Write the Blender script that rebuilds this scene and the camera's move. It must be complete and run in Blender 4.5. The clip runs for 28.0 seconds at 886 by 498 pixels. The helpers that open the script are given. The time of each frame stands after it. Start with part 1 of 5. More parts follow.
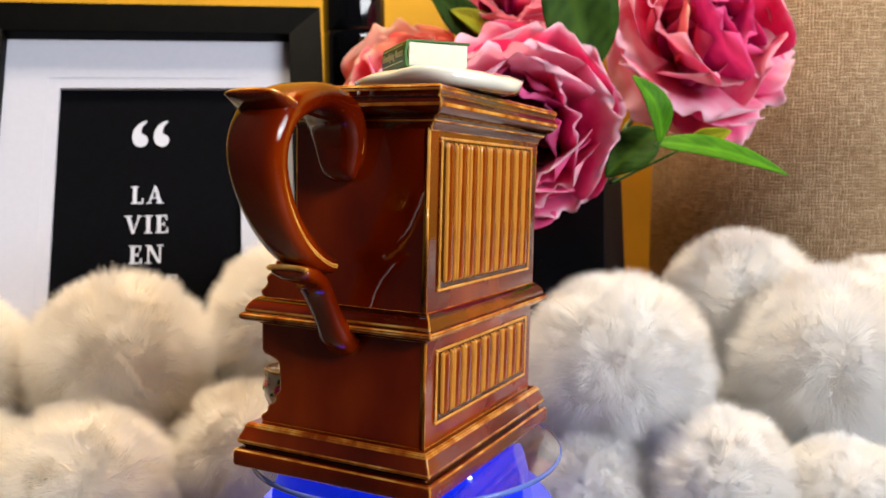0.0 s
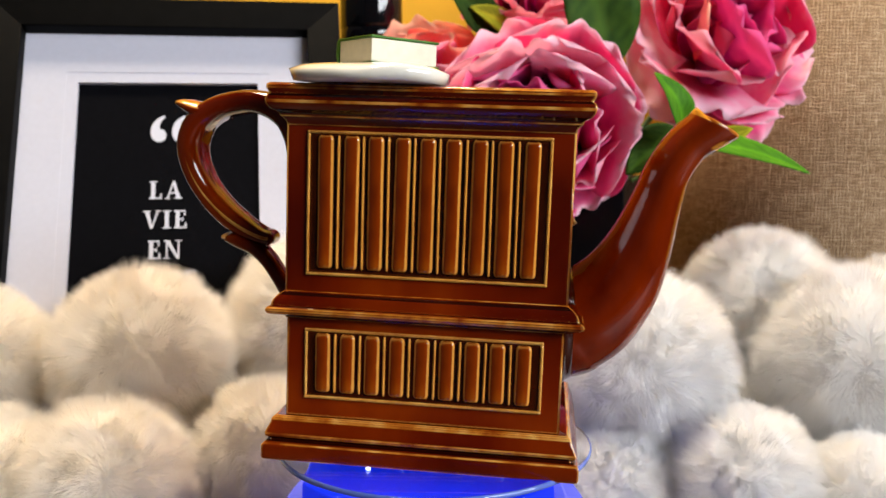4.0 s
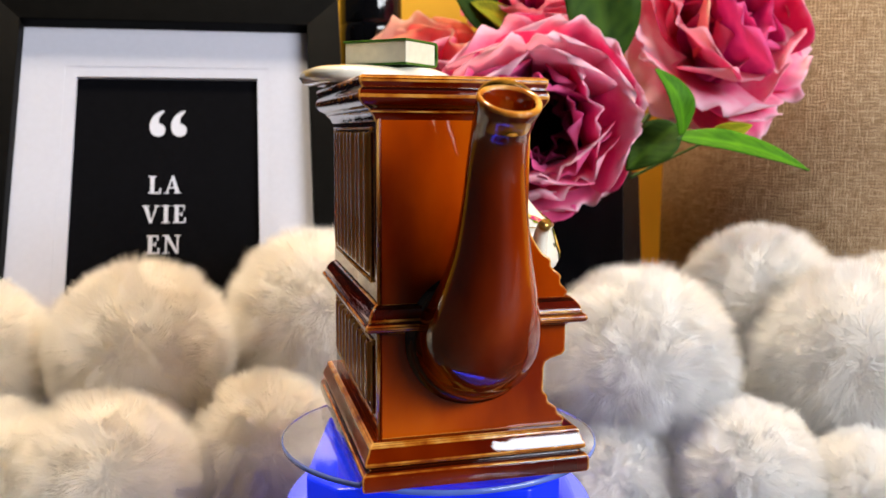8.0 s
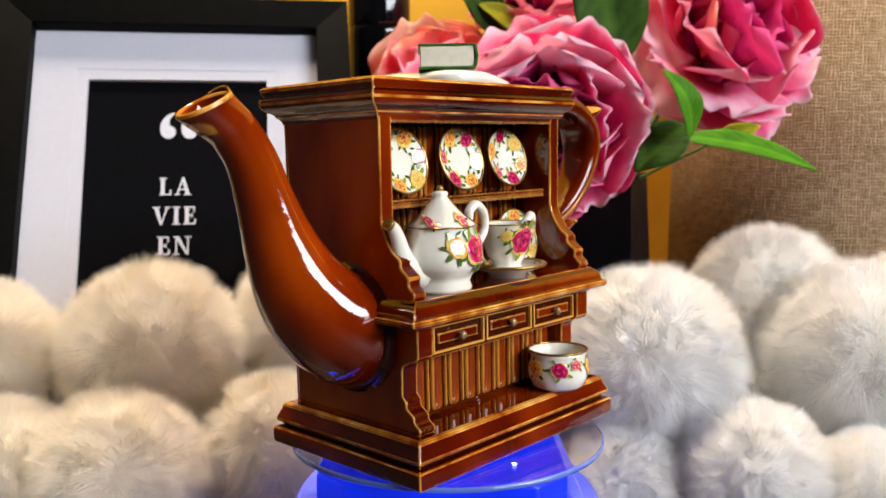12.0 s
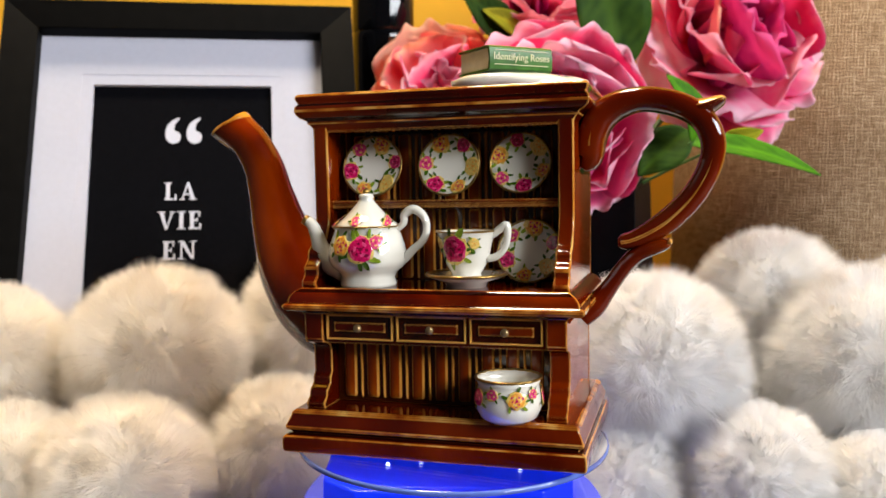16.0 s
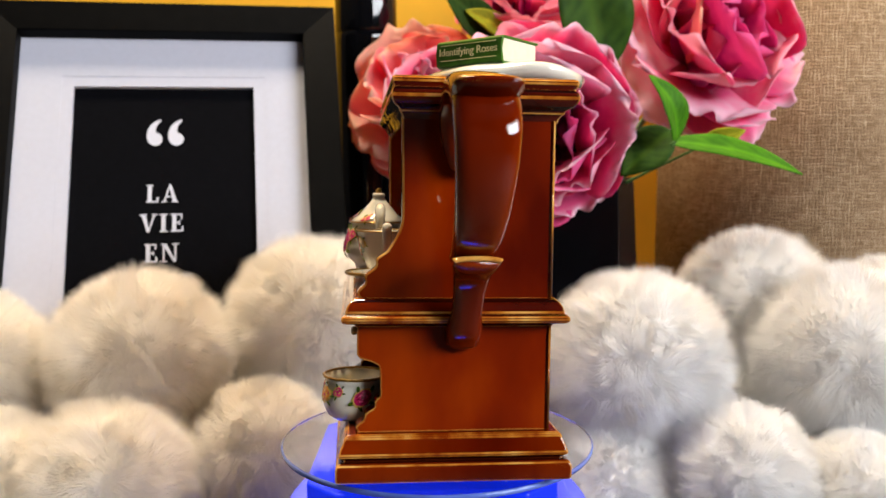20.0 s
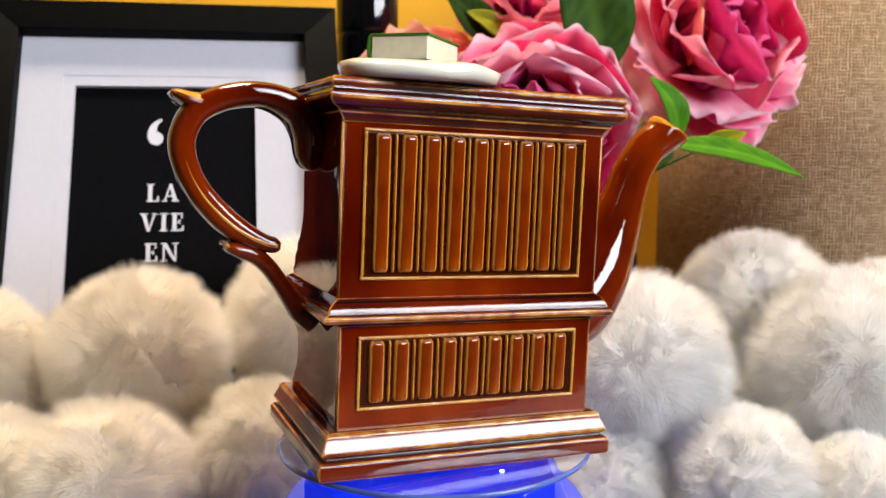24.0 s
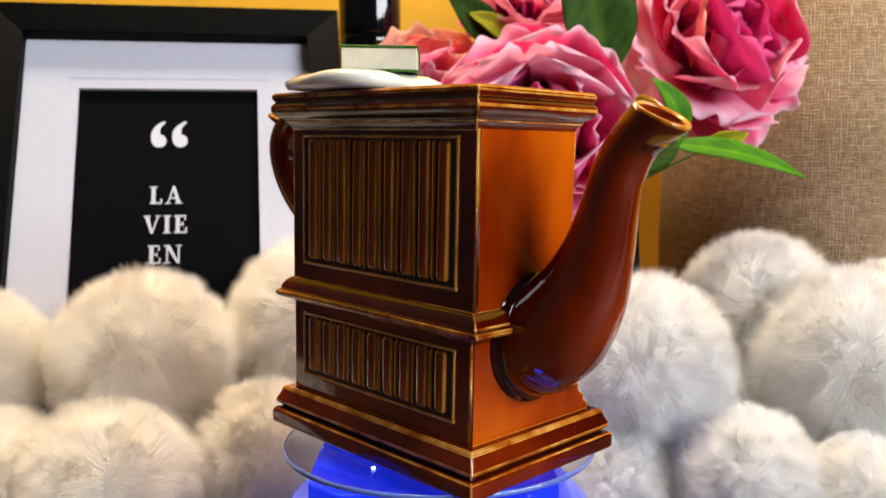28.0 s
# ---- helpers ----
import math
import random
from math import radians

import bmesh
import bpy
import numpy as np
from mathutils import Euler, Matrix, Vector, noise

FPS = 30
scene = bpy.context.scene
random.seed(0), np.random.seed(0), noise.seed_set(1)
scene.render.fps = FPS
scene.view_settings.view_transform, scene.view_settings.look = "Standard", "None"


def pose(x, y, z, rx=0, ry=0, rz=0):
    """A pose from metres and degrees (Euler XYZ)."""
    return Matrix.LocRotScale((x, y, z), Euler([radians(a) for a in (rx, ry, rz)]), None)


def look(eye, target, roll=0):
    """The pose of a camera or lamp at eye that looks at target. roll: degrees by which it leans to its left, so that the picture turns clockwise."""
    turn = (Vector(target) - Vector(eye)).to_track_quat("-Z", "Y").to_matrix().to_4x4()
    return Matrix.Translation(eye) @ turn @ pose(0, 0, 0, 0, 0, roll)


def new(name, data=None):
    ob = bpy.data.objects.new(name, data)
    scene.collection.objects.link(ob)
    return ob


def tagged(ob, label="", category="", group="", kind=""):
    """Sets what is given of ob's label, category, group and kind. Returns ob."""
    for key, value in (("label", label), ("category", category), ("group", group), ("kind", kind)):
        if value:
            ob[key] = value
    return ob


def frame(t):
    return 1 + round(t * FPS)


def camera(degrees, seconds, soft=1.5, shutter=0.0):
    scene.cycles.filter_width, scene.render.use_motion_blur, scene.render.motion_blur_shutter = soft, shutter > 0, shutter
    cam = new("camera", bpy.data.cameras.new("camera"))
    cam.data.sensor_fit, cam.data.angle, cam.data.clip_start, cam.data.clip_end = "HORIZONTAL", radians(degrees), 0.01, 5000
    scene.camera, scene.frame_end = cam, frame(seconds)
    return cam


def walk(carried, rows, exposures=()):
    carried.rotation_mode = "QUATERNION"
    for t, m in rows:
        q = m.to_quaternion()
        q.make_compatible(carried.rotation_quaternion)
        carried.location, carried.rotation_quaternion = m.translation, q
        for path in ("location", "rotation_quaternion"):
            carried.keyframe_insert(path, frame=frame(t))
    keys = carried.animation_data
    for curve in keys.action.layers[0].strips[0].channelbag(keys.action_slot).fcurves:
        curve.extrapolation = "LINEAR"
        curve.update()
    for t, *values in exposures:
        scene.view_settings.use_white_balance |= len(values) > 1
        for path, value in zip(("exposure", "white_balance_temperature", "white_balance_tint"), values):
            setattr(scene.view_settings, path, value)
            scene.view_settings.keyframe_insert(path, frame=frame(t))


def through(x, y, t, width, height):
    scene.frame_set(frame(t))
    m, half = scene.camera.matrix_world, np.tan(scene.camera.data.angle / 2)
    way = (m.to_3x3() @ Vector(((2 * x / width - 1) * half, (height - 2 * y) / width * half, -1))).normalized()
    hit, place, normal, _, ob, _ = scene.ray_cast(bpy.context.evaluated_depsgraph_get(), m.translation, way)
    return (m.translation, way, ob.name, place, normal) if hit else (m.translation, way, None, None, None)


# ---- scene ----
cam = camera(55.0, 28.0)
cam.data.dof.use_dof = True
cam.data.dof.focus_distance = 0.43
cam.data.dof.aperture_fstop = 13.0


def cam_pose(x, y, z, pitch, yaw, roll):
    """The hand-held camera: tilt above the level, turn to its left, lean, in degrees."""
    return pose(x, y, z, 90 + pitch, 0, yaw) @ pose(0, 0, 0, 0, 0, -roll)


PATH = [
    (0, 0.0217, -0.4844, 0.1625, -6.068, -0.024, 0.245),
    (0.5, 0.0177, -0.4843, 0.1623, -6.059, 0.135, 0.112),
    (1, 0.0141, -0.4841, 0.1619, -5.881, 0.331, 0.031),
    (1.5, 0.0112, -0.4839, 0.1615, -5.971, 0.495, -0.030),
    (2, 0.0101, -0.4837, 0.1611, -6.017, 0.647, -0.048),
    (2.5, 0.0088, -0.4834, 0.1604, -6.013, 0.592, -0.033),
    (3, 0.0075, -0.4831, 0.1597, -5.968, 0.327, -0.052),
    (3.5, 0.0060, -0.4828, 0.1589, -5.988, 0.068, -0.087),
    (5.5, 0.0003, -0.4818, 0.1555, -5.834, -0.165, -0.016),
    (6, -0.0007, -0.4817, 0.1549, -6.186, -0.361, 0.038),
    (6.5, -0.0015, -0.4818, 0.1544, -6.151, -0.626, -0.022),
    (7, -0.0021, -0.4820, 0.1541, -6.340, -0.625, -0.066),
    (7.5, -0.0025, -0.4822, 0.1538, -6.281, -0.589, -0.176),
    (8, -0.0028, -0.4825, 0.1536, -5.925, -0.576, -0.286),
    (8.5, -0.0029, -0.4828, 0.1534, -5.906, -0.375, -0.291),
    (9, -0.0030, -0.4831, 0.1532, -5.873, -0.038, -0.251),
    (9.5, -0.0030, -0.4834, 0.1530, -5.598, -0.054, -0.235),
    (10, -0.0030, -0.4838, 0.1527, -5.900, 0.020, -0.142),
    (10.5, -0.0029, -0.4841, 0.1525, -5.925, -0.091, -0.029),
    (11, -0.0029, -0.4845, 0.1522, -5.984, -0.147, -0.148),
    (11.5, -0.0029, -0.4849, 0.1520, -5.744, -0.108, -0.134),
    (12, -0.0030, -0.4854, 0.1518, -5.710, -0.012, -0.176),
    (12.5, -0.0031, -0.4858, 0.1516, -5.466, -0.138, -0.264),
    (14.5, -0.0045, -0.4874, 0.1521, -5.238, -0.209, -0.102),
    (15, -0.0048, -0.4876, 0.1524, -5.334, -0.202, -0.066),
    (15.5, -0.0051, -0.4878, 0.1527, -5.275, -0.251, -0.050),
    (16, -0.0053, -0.4878, 0.1531, -5.492, 0.094, -0.135),
    (16.5, -0.0054, -0.4878, 0.1534, -5.368, -0.013, -0.102),
    (17, -0.0053, -0.4877, 0.1537, -5.234, -0.148, -0.129),
    (17.5, -0.0052, -0.4875, 0.1539, -5.519, -0.235, -0.020),
    (18, -0.0050, -0.4873, 0.1541, -5.262, -0.177, 0.009),
    (18.5, -0.0047, -0.4872, 0.1543, -5.409, -0.289, 0.098),
    (19, -0.0044, -0.4869, 0.1544, -5.334, -0.406, 0.117),
    (19.5, -0.0040, -0.4867, 0.1545, -5.630, -0.578, 0.173),
    (20, -0.0036, -0.4865, 0.1546, -5.540, -0.853, 0.132),
    (20.5, -0.0032, -0.4863, 0.1546, -5.472, -0.916, 0.038),
    (21, -0.0028, -0.4862, 0.1546, -5.486, -0.861, -0.011),
    (21.5, -0.0025, -0.4861, 0.1545, -5.432, -0.645, -0.039),
    (23.5, -0.0016, -0.4861, 0.1536, -5.362, -0.688, -0.169),
    (24, -0.0016, -0.4862, 0.1534, -5.399, -0.701, -0.165),
    (24.5, -0.0016, -0.4863, 0.1531, -5.233, -0.881, -0.085),
    (25, -0.0017, -0.4864, 0.1528, -5.423, -0.592, -0.056),
    (25.5, -0.0018, -0.4866, 0.1526, -5.202, -0.640, -0.097),
    (26, -0.0020, -0.4867, 0.1524, -5.422, -0.857, -0.041),
    (26.5, -0.0021, -0.4868, 0.1523, -5.625, -0.845, -0.001),
    (27, -0.0023, -0.4869, 0.1522, -5.330, -0.649, -0.003),
    (27.5, -0.0024, -0.4869, 0.1521, -5.154, -0.638, -0.066),
    (28, -0.0026, -0.4870, 0.1521, -5.192, -0.583, -0.039),
]
walk(cam, [(r[0], cam_pose(*r[1:])) for r in PATH])

# ---- light: one large window in the wall beside the table, an added overhead fill lamp, and the sky beyond the openings ----
world = bpy.data.worlds.new("room_world")
scene.world = world
world.use_nodes = True
wn = world.node_tree.nodes
sky = wn.new("ShaderNodeTexSky")
sky.sky_type = "NISHITA"
sky.sun_disc = False
sky.sun_elevation = radians(38)
sky.sun_rotation = radians(80)
world.node_tree.links.new(sky.outputs[0], wn["Background"].inputs[0])
wn["Background"].inputs[1].default_value = 0.12


def area_lamp(name, eye, target, sx, sy, watts, colour):
    data = bpy.data.lights.new(name, "AREA")
    data.shape = "RECTANGLE"
    data.size, data.size_y, data.energy, data.color = sx, sy, watts, colour
    ob = new(name, data)
    ob.matrix_world = look(eye, target)
    return ob


area_lamp("window_light", (3.26, -2.30, 1.78), (0.0, 0.1, 0.05), 3.2, 1.25, 490, (0.93, 0.955, 1.0))
# added lamp, no known source: warm fill for pompoms and flowers
area_lamp("overhead_fill_light", (-0.40, 0.52, 3.19), (-0.15, 0.36, 0.0), 0.9, 0.5, 300, (1.0, 0.85, 0.64))
scene.view_settings.exposure = -0.74

# ---- materials ----
def mat(name):
    m = bpy.data.materials.new(name)
    m.use_nodes = True
    return m, m.node_tree.nodes, m.node_tree.links, m.node_tree.nodes["Principled BSDF"]


def ramp(nodes, links, fac, stops):
    r = nodes.new("ShaderNodeValToRGB")
    r.color_ramp.elements.remove(r.color_ramp.elements[1])
    for i, (p, c) in enumerate(stops):
        e = r.color_ramp.elements[0] if i == 0 else r.color_ramp.elements.new(p)
        e.position, e.color = p, (*c, 1)
    links.new(fac, r.inputs[0])
    return r.outputs[0]


def noise_tex(nodes, links, scale, detail=3.0, rough=0.5, stretch=(1, 1, 1), coord="Object"):
    tc = nodes.new("ShaderNodeTexCoord")
    mp = nodes.new("ShaderNodeMapping")
    mp.inputs["Scale"].default_value = stretch
    n = nodes.new("ShaderNodeTexNoise")
    n.inputs["Scale"].default_value, n.inputs["Detail"].default_value, n.inputs["Roughness"].default_value = scale, detail, rough
    links.new(tc.outputs[coord], mp.inputs[0])
    links.new(mp.outputs[0], n.inputs["Vector"])
    return n.outputs["Fac"]


def bump(nodes, links, height, bsdf, strength, distance):
    b = nodes.new("ShaderNodeBump")
    b.inputs["Strength"].default_value, b.inputs["Distance"].default_value = strength, distance
    links.new(height, b.inputs["Height"])
    links.new(b.outputs[0], bsdf.inputs["Normal"])


def plain(name, colour, rough=0.5, metal=0.0, scale=60.0, vary=0.15, relief=0.0, coat=0.0, spec=0.5):
    m, n, l, b = mat(name)
    f = noise_tex(n, l, scale)
    lo = tuple(c * (1 - vary) for c in colour)
    hi = tuple(min(1, c * (1 + vary)) for c in colour)
    l.new(ramp(n, l, f, [(0.3, lo), (0.7, hi)]), b.inputs["Base Color"])
    b.inputs["Roughness"].default_value, b.inputs["Metallic"].default_value = rough, metal
    b.inputs["Coat Weight"].default_value = coat
    b.inputs["Coat Roughness"].default_value = 0.03
    b.inputs["Specular IOR Level"].default_value = spec
    if relief:
        bump(n, l, noise_tex(n, l, scale * 3), b, relief, 0.001)
    return m


def glaze(name, dark, mid, light, edge=(0.72, 0.35, 0.065), edge_width=0.0015, rounding=0.0011, mottle=14):
    """Treacle-brown glaze: evenly pooled on the flats, breaking thin to honey over the arrises, which it rounds off."""
    m, n, l, b = mat(name)
    runs = n.new("ShaderNodeMath")
    runs.operation = "MULTIPLY_ADD"
    l.new(noise_tex(n, l, mottle * 5, 3, 0.5, (1, 1, 0.5)), runs.inputs[0])
    runs.inputs[1].default_value = 0.16
    l.new(noise_tex(n, l, mottle, 2, 0.45, (1, 1, 0.55)), runs.inputs[2])
    body = ramp(n, l, runs.outputs[0], [(0.40, dark), (0.58, mid), (0.80, light)])
    thin = n.new("ShaderNodeAmbientOcclusion")
    thin.inside, thin.only_local, thin.samples = True, True, 8
    thin.inputs["Distance"].default_value = edge_width
    fine = noise_tex(n, l, 160, 3, 0.6)
    brk = n.new("ShaderNodeMath")
    brk.operation = "MULTIPLY_ADD"
    l.new(fine, brk.inputs[0])
    brk.inputs[1].default_value = 0.30
    l.new(thin.outputs["AO"], brk.inputs[2])
    mask = ramp(n, l, brk.outputs[0], [(0.74, (1, 1, 1)), (1.03, (0, 0, 0))])
    mix = n.new("ShaderNodeMix")
    mix.data_type = "RGBA"
    l.new(mask, mix.inputs["Factor"])
    l.new(body, mix.inputs["A"])
    mix.inputs["B"].default_value = (*edge, 1)
    l.new(mix.outputs["Result"], b.inputs["Base Color"])
    b.inputs["Roughness"].default_value = 0.03
    b.inputs["Specular IOR Level"].default_value = 0.62
    b.inputs["Coat Weight"].default_value = 0.0
    b.inputs["Coat Roughness"].default_value = 0.03
    rnd = n.new("ShaderNodeBevel")
    rnd.samples = 4
    rnd.inputs["Radius"].default_value = rounding
    bp = n.new("ShaderNodeBump")
    bp.inputs["Strength"].default_value, bp.inputs["Distance"].default_value = 0.22, 0.0013
    wave = n.new("ShaderNodeMath")
    wave.operation = "MULTIPLY_ADD"
    l.new(noise_tex(n, l, 150, 3, 0.55, (0.22, 0.22, 1)), wave.inputs[0])
    wave.inputs[1].default_value = 0.28
    l.new(noise_tex(n, l, 38, 2), wave.inputs[2])
    l.new(wave.outputs[0], bp.inputs["Height"])
    l.new(rnd.outputs[0], bp.inputs["Normal"])
    l.new(bp.outputs[0], b.inputs["Normal"])
    l.new(rnd.outputs[0], b.inputs["Coat Normal"])
    return m


GLAZE = glaze("treacle_glaze", (0.034, 0.0011, 0.0001), (0.095, 0.0052, 0.0002), (0.22, 0.023, 0.0004), rounding=0.0018)
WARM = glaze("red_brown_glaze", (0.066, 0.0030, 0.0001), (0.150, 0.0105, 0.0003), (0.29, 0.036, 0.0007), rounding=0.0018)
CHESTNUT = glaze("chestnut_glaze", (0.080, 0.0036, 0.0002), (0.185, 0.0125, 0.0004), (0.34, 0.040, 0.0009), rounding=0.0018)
AMBER = glaze("amber_glaze", (0.165, 0.0115, 0.0003), (0.36, 0.045, 0.0006), (0.57, 0.112, 0.0016), rounding=0.0018)
SPOUT_GLAZE = glaze("spout_glaze", (0.052, 0.0021, 0.0001), (0.190, 0.0165, 0.0004), (0.40, 0.060, 0.0010), (0.58, 0.23, 0.02), 0.0020)
DARK_GLAZE = glaze("dark_glaze", (0.012, 0.0008, 0.0002), (0.026, 0.0020, 0.0003), (0.05, 0.005, 0.0005), (0.06, 0.010, 0.001))
HONEY = glaze("honey_glaze", (0.20, 0.026, 0.0010), (0.50, 0.165, 0.016), (0.78, 0.42, 0.10), mottle=70)


def bead_glaze():
    """Glaze on the upright beads: deep on their crowns, worn thin to honey along their shoulders."""
    m, n, l, b = mat("bead_glaze")
    at = n.new("ShaderNodeAttribute")
    at.attribute_name = "thin"
    crown = ramp(n, l, noise_tex(n, l, 60, 3, 0.5, (1, 1, 0.3)), [(0.3, (0.080, 0.0052, 0.0002)), (0.52, (0.22, 0.029, 0.0008)), (0.74, (0.42, 0.10, 0.0040))])
    brk = n.new("ShaderNodeMath")
    brk.operation = "MULTIPLY_ADD"
    l.new(noise_tex(n, l, 240, 3, 0.6, (1, 1, 0.25)), brk.inputs[0])
    brk.inputs[1].default_value = 0.7
    l.new(at.outputs["Fac"], brk.inputs[2])
    mask = ramp(n, l, brk.outputs[0], [(0.62, (0, 0, 0)), (1.45, (1, 1, 1))])
    mix = n.new("ShaderNodeMix")
    mix.data_type = "RGBA"
    l.new(mask, mix.inputs["Factor"])
    l.new(crown, mix.inputs["A"])
    mix.inputs["B"].default_value = (0.60, 0.25, 0.038, 1)
    l.new(mix.outputs["Result"], b.inputs["Base Color"])
    b.inputs["Roughness"].default_value = 0.06
    b.inputs["Specular IOR Level"].default_value = 0.5
    bump(n, l, noise_tex(n, l, 60, 2), b, 0.15, 0.001)
    return m


BEAD = bead_glaze()
CERAMIC = plain("white_glazed_china", (0.82, 0.78, 0.67), 0.08, 0, 40, 0.03, 0.03, 1.0)
GOLD = plain("worn_gilt", (0.38, 0.23, 0.06), 0.28, 0.85, 300, 0.35)
MAGENTA = plain("rose_magenta", (0.50, 0.006, 0.085), 0.2, 0, 900, 0.4, 0, 0.3)
PINK = plain("rose_pink", (0.66, 0.06, 0.18), 0.2, 0, 900, 0.3, 0, 0.3)
ORANGE = plain("rose_orange", (0.80, 0.33, 0.04), 0.2, 0, 900, 0.3, 0, 0.3)
YELLOW = plain("rose_yellow", (0.74, 0.52, 0.13), 0.2, 0, 900, 0.2, 0, 0.3)
DECAL_GREEN = plain("decal_leaf_green", (0.05, 0.105, 0.008), 0.2, 0, 900, 0.4, 0, 0.3)
DECAL_LIME = plain("decal_lime_green", (0.20, 0.28, 0.02), 0.2, 0, 900, 0.3, 0, 0.3)
WINE = plain("rose_wine", (0.18, 0.003, 0.03), 0.2, 0, 900, 0.3, 0, 0.3)
BOOK_GREEN = plain("book_cover_green", (0.040, 0.13, 0.012), 0.35, 0, 120, 0.3, 0.05, 0.0, 0.3)
BOOK_PAGES = plain("book_pages_cream", (0.70, 0.66, 0.52), 0.3, 0, 200, 0.06, 0.05, 0.1)
TITLE = plain("title_gilt", (0.66, 0.62, 0.34), 0.3, 0, 200, 0.05)
FRAME_BLACK = plain("black_painted_wood", (0.0025, 0.0023, 0.0022), 0.55, 0, 80, 0.3, 0.06, 0, 0.04)
MAT_WHITE = plain("white_mat_board", (0.49, 0.49, 0.56), 0.8, 0, 200, 0.02, 0.03)
PRINT_BLACK = plain("black_printed_paper", (0.003, 0.003, 0.004), 0.8, 0, 200, 0.2, 0, 0, 0.02)
PRINT_WHITE = plain("white_print", (0.55, 0.55, 0.62), 0.6, 0, 200, 0.03)
BLACK_GLASS = plain("black_glass", (0.004, 0.004, 0.005), 0.22, 0, 20, 0.3, 0.0, 0.0, 0.14)
BOTTLE_GLASS = plain("glossy_black_bottle_glass", (0.003, 0.003, 0.004), 0.06, 0, 20, 0.3, 0.0, 0.0, 0.45)


def fur_mat(name, dark, light, through):
    m, n, l, b = mat(name)
    l.new(ramp(n, l, noise_tex(n, l, 3.0), [(0.3, dark), (0.7, light)]), b.inputs["Base Color"])
    b.inputs["Roughness"].default_value = 0.8
    b.inputs["Specular IOR Level"].default_value = 0.2
    tr = n.new("ShaderNodeBsdfTranslucent")
    tr.inputs["Color"].default_value = (*through, 1)
    mx = n.new("ShaderNodeMixShader")
    mx.inputs[0].default_value = 0.55
    l.new(b.outputs[0], mx.inputs[1])
    l.new(tr.outputs[0], mx.inputs[2])
    l.new(mx.outputs[0], n["Material Output"].inputs["Surface"])
    return m


FUR = fur_mat("white_fake_fur", (0.84, 0.835, 0.825), (0.89, 0.89, 0.895), (0.955, 0.95, 0.945))
# same fur for the left side, warm light mixed into its colour
FUR_WARM_LIT = fur_mat("warm_lit_fake_fur", (0.93, 0.88, 0.80), (0.96, 0.935, 0.90), (0.99, 0.955, 0.90))
WALL_YELLOW = plain("yellow_wall_paint", (0.92, 0.45, 0.015), 0.7, 0, 12, 0.08, 0.1)
# plaster and walnut cover unseen surfaces, kept dark to limit fill and reflections
PLASTER = plain("dark_plaster", (0.024, 0.023, 0.022), 0.85, 0, 10, 0.05, 0.15)
TABLE_WOOD = plain("dark_walnut", (0.035, 0.022, 0.014), 0.5, 0, 14, 0.25, 0.05)
STEM_GREEN = plain("stem_green", (0.06, 0.16, 0.03), 0.5, 0, 60, 0.3, 0.1)


def petal_mat(name, deep, mid, pale):
    """Dyed cloth petals: deeper near the base, where the colour also carries shade, paler at the rim, with fine veins;
    each petal differs a little.
    """
    m, n, l, b = mat(name)
    at = n.new("ShaderNodeAttribute")
    at.attribute_name = "along"
    oi = n.new("ShaderNodeObjectInfo")
    ns = noise_tex(n, l, 45, 3)
    add = n.new("ShaderNodeMath")
    add.operation = "MULTIPLY_ADD"
    l.new(ns, add.inputs[0])
    add.inputs[1].default_value = 0.5
    l.new(at.outputs["Fac"], add.inputs[2])
    add2 = n.new("ShaderNodeMath")
    add2.operation = "MULTIPLY_ADD"
    l.new(oi.outputs["Random"], add2.inputs[0])
    add2.inputs[1].default_value = 0.45
    l.new(add.outputs[0], add2.inputs[2])
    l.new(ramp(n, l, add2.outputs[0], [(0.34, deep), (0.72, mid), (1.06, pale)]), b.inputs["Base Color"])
    b.inputs["Roughness"].default_value = 0.62
    b.inputs["Sheen Weight"].default_value = 0.06
    b.inputs["Specular IOR Level"].default_value = 0.2
    b.inputs["Subsurface Weight"].default_value = 0.0
    bump(n, l, noise_tex(n, l, 260, 2, 0.5, (1, 1, 0.25)), b, 0.25, 0.001)
    tr = n.new("ShaderNodeBsdfTranslucent")
    l.new(b.inputs["Base Color"].links[0].from_socket, tr.inputs["Color"])
    mx = n.new("ShaderNodeMixShader")
    mx.inputs[0].default_value = 0.55
    l.new(b.outputs[0], mx.inputs[1])
    l.new(tr.outputs[0], mx.inputs[2])
    l.new(mx.outputs[0], n["Material Output"].inputs["Surface"])
    return m


PETAL = petal_mat("peony_petal_pink", (0.55, 0.004, 0.14), (0.93, 0.10, 0.33), (0.99, 0.56, 0.66))
PETAL_HOT = petal_mat("peony_petal_hot_pink", (0.60, 0.005, 0.17), (0.97, 0.17, 0.43), (0.99, 0.68, 0.79))
# magenta and heart petals carry the shade inside the blooms in their colour
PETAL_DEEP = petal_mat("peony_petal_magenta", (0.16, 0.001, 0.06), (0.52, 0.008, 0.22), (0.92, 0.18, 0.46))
PETAL_SHADED_HEART = petal_mat("peony_petal_dark_heart", (0.010, 0.001, 0.004), (0.04, 0.002, 0.014), (0.18, 0.004, 0.05))
PETAL_PEACH = petal_mat("peony_petal_peach", (0.90, 0.14, 0.22), (0.98, 0.36, 0.36), (0.99, 0.64, 0.50))


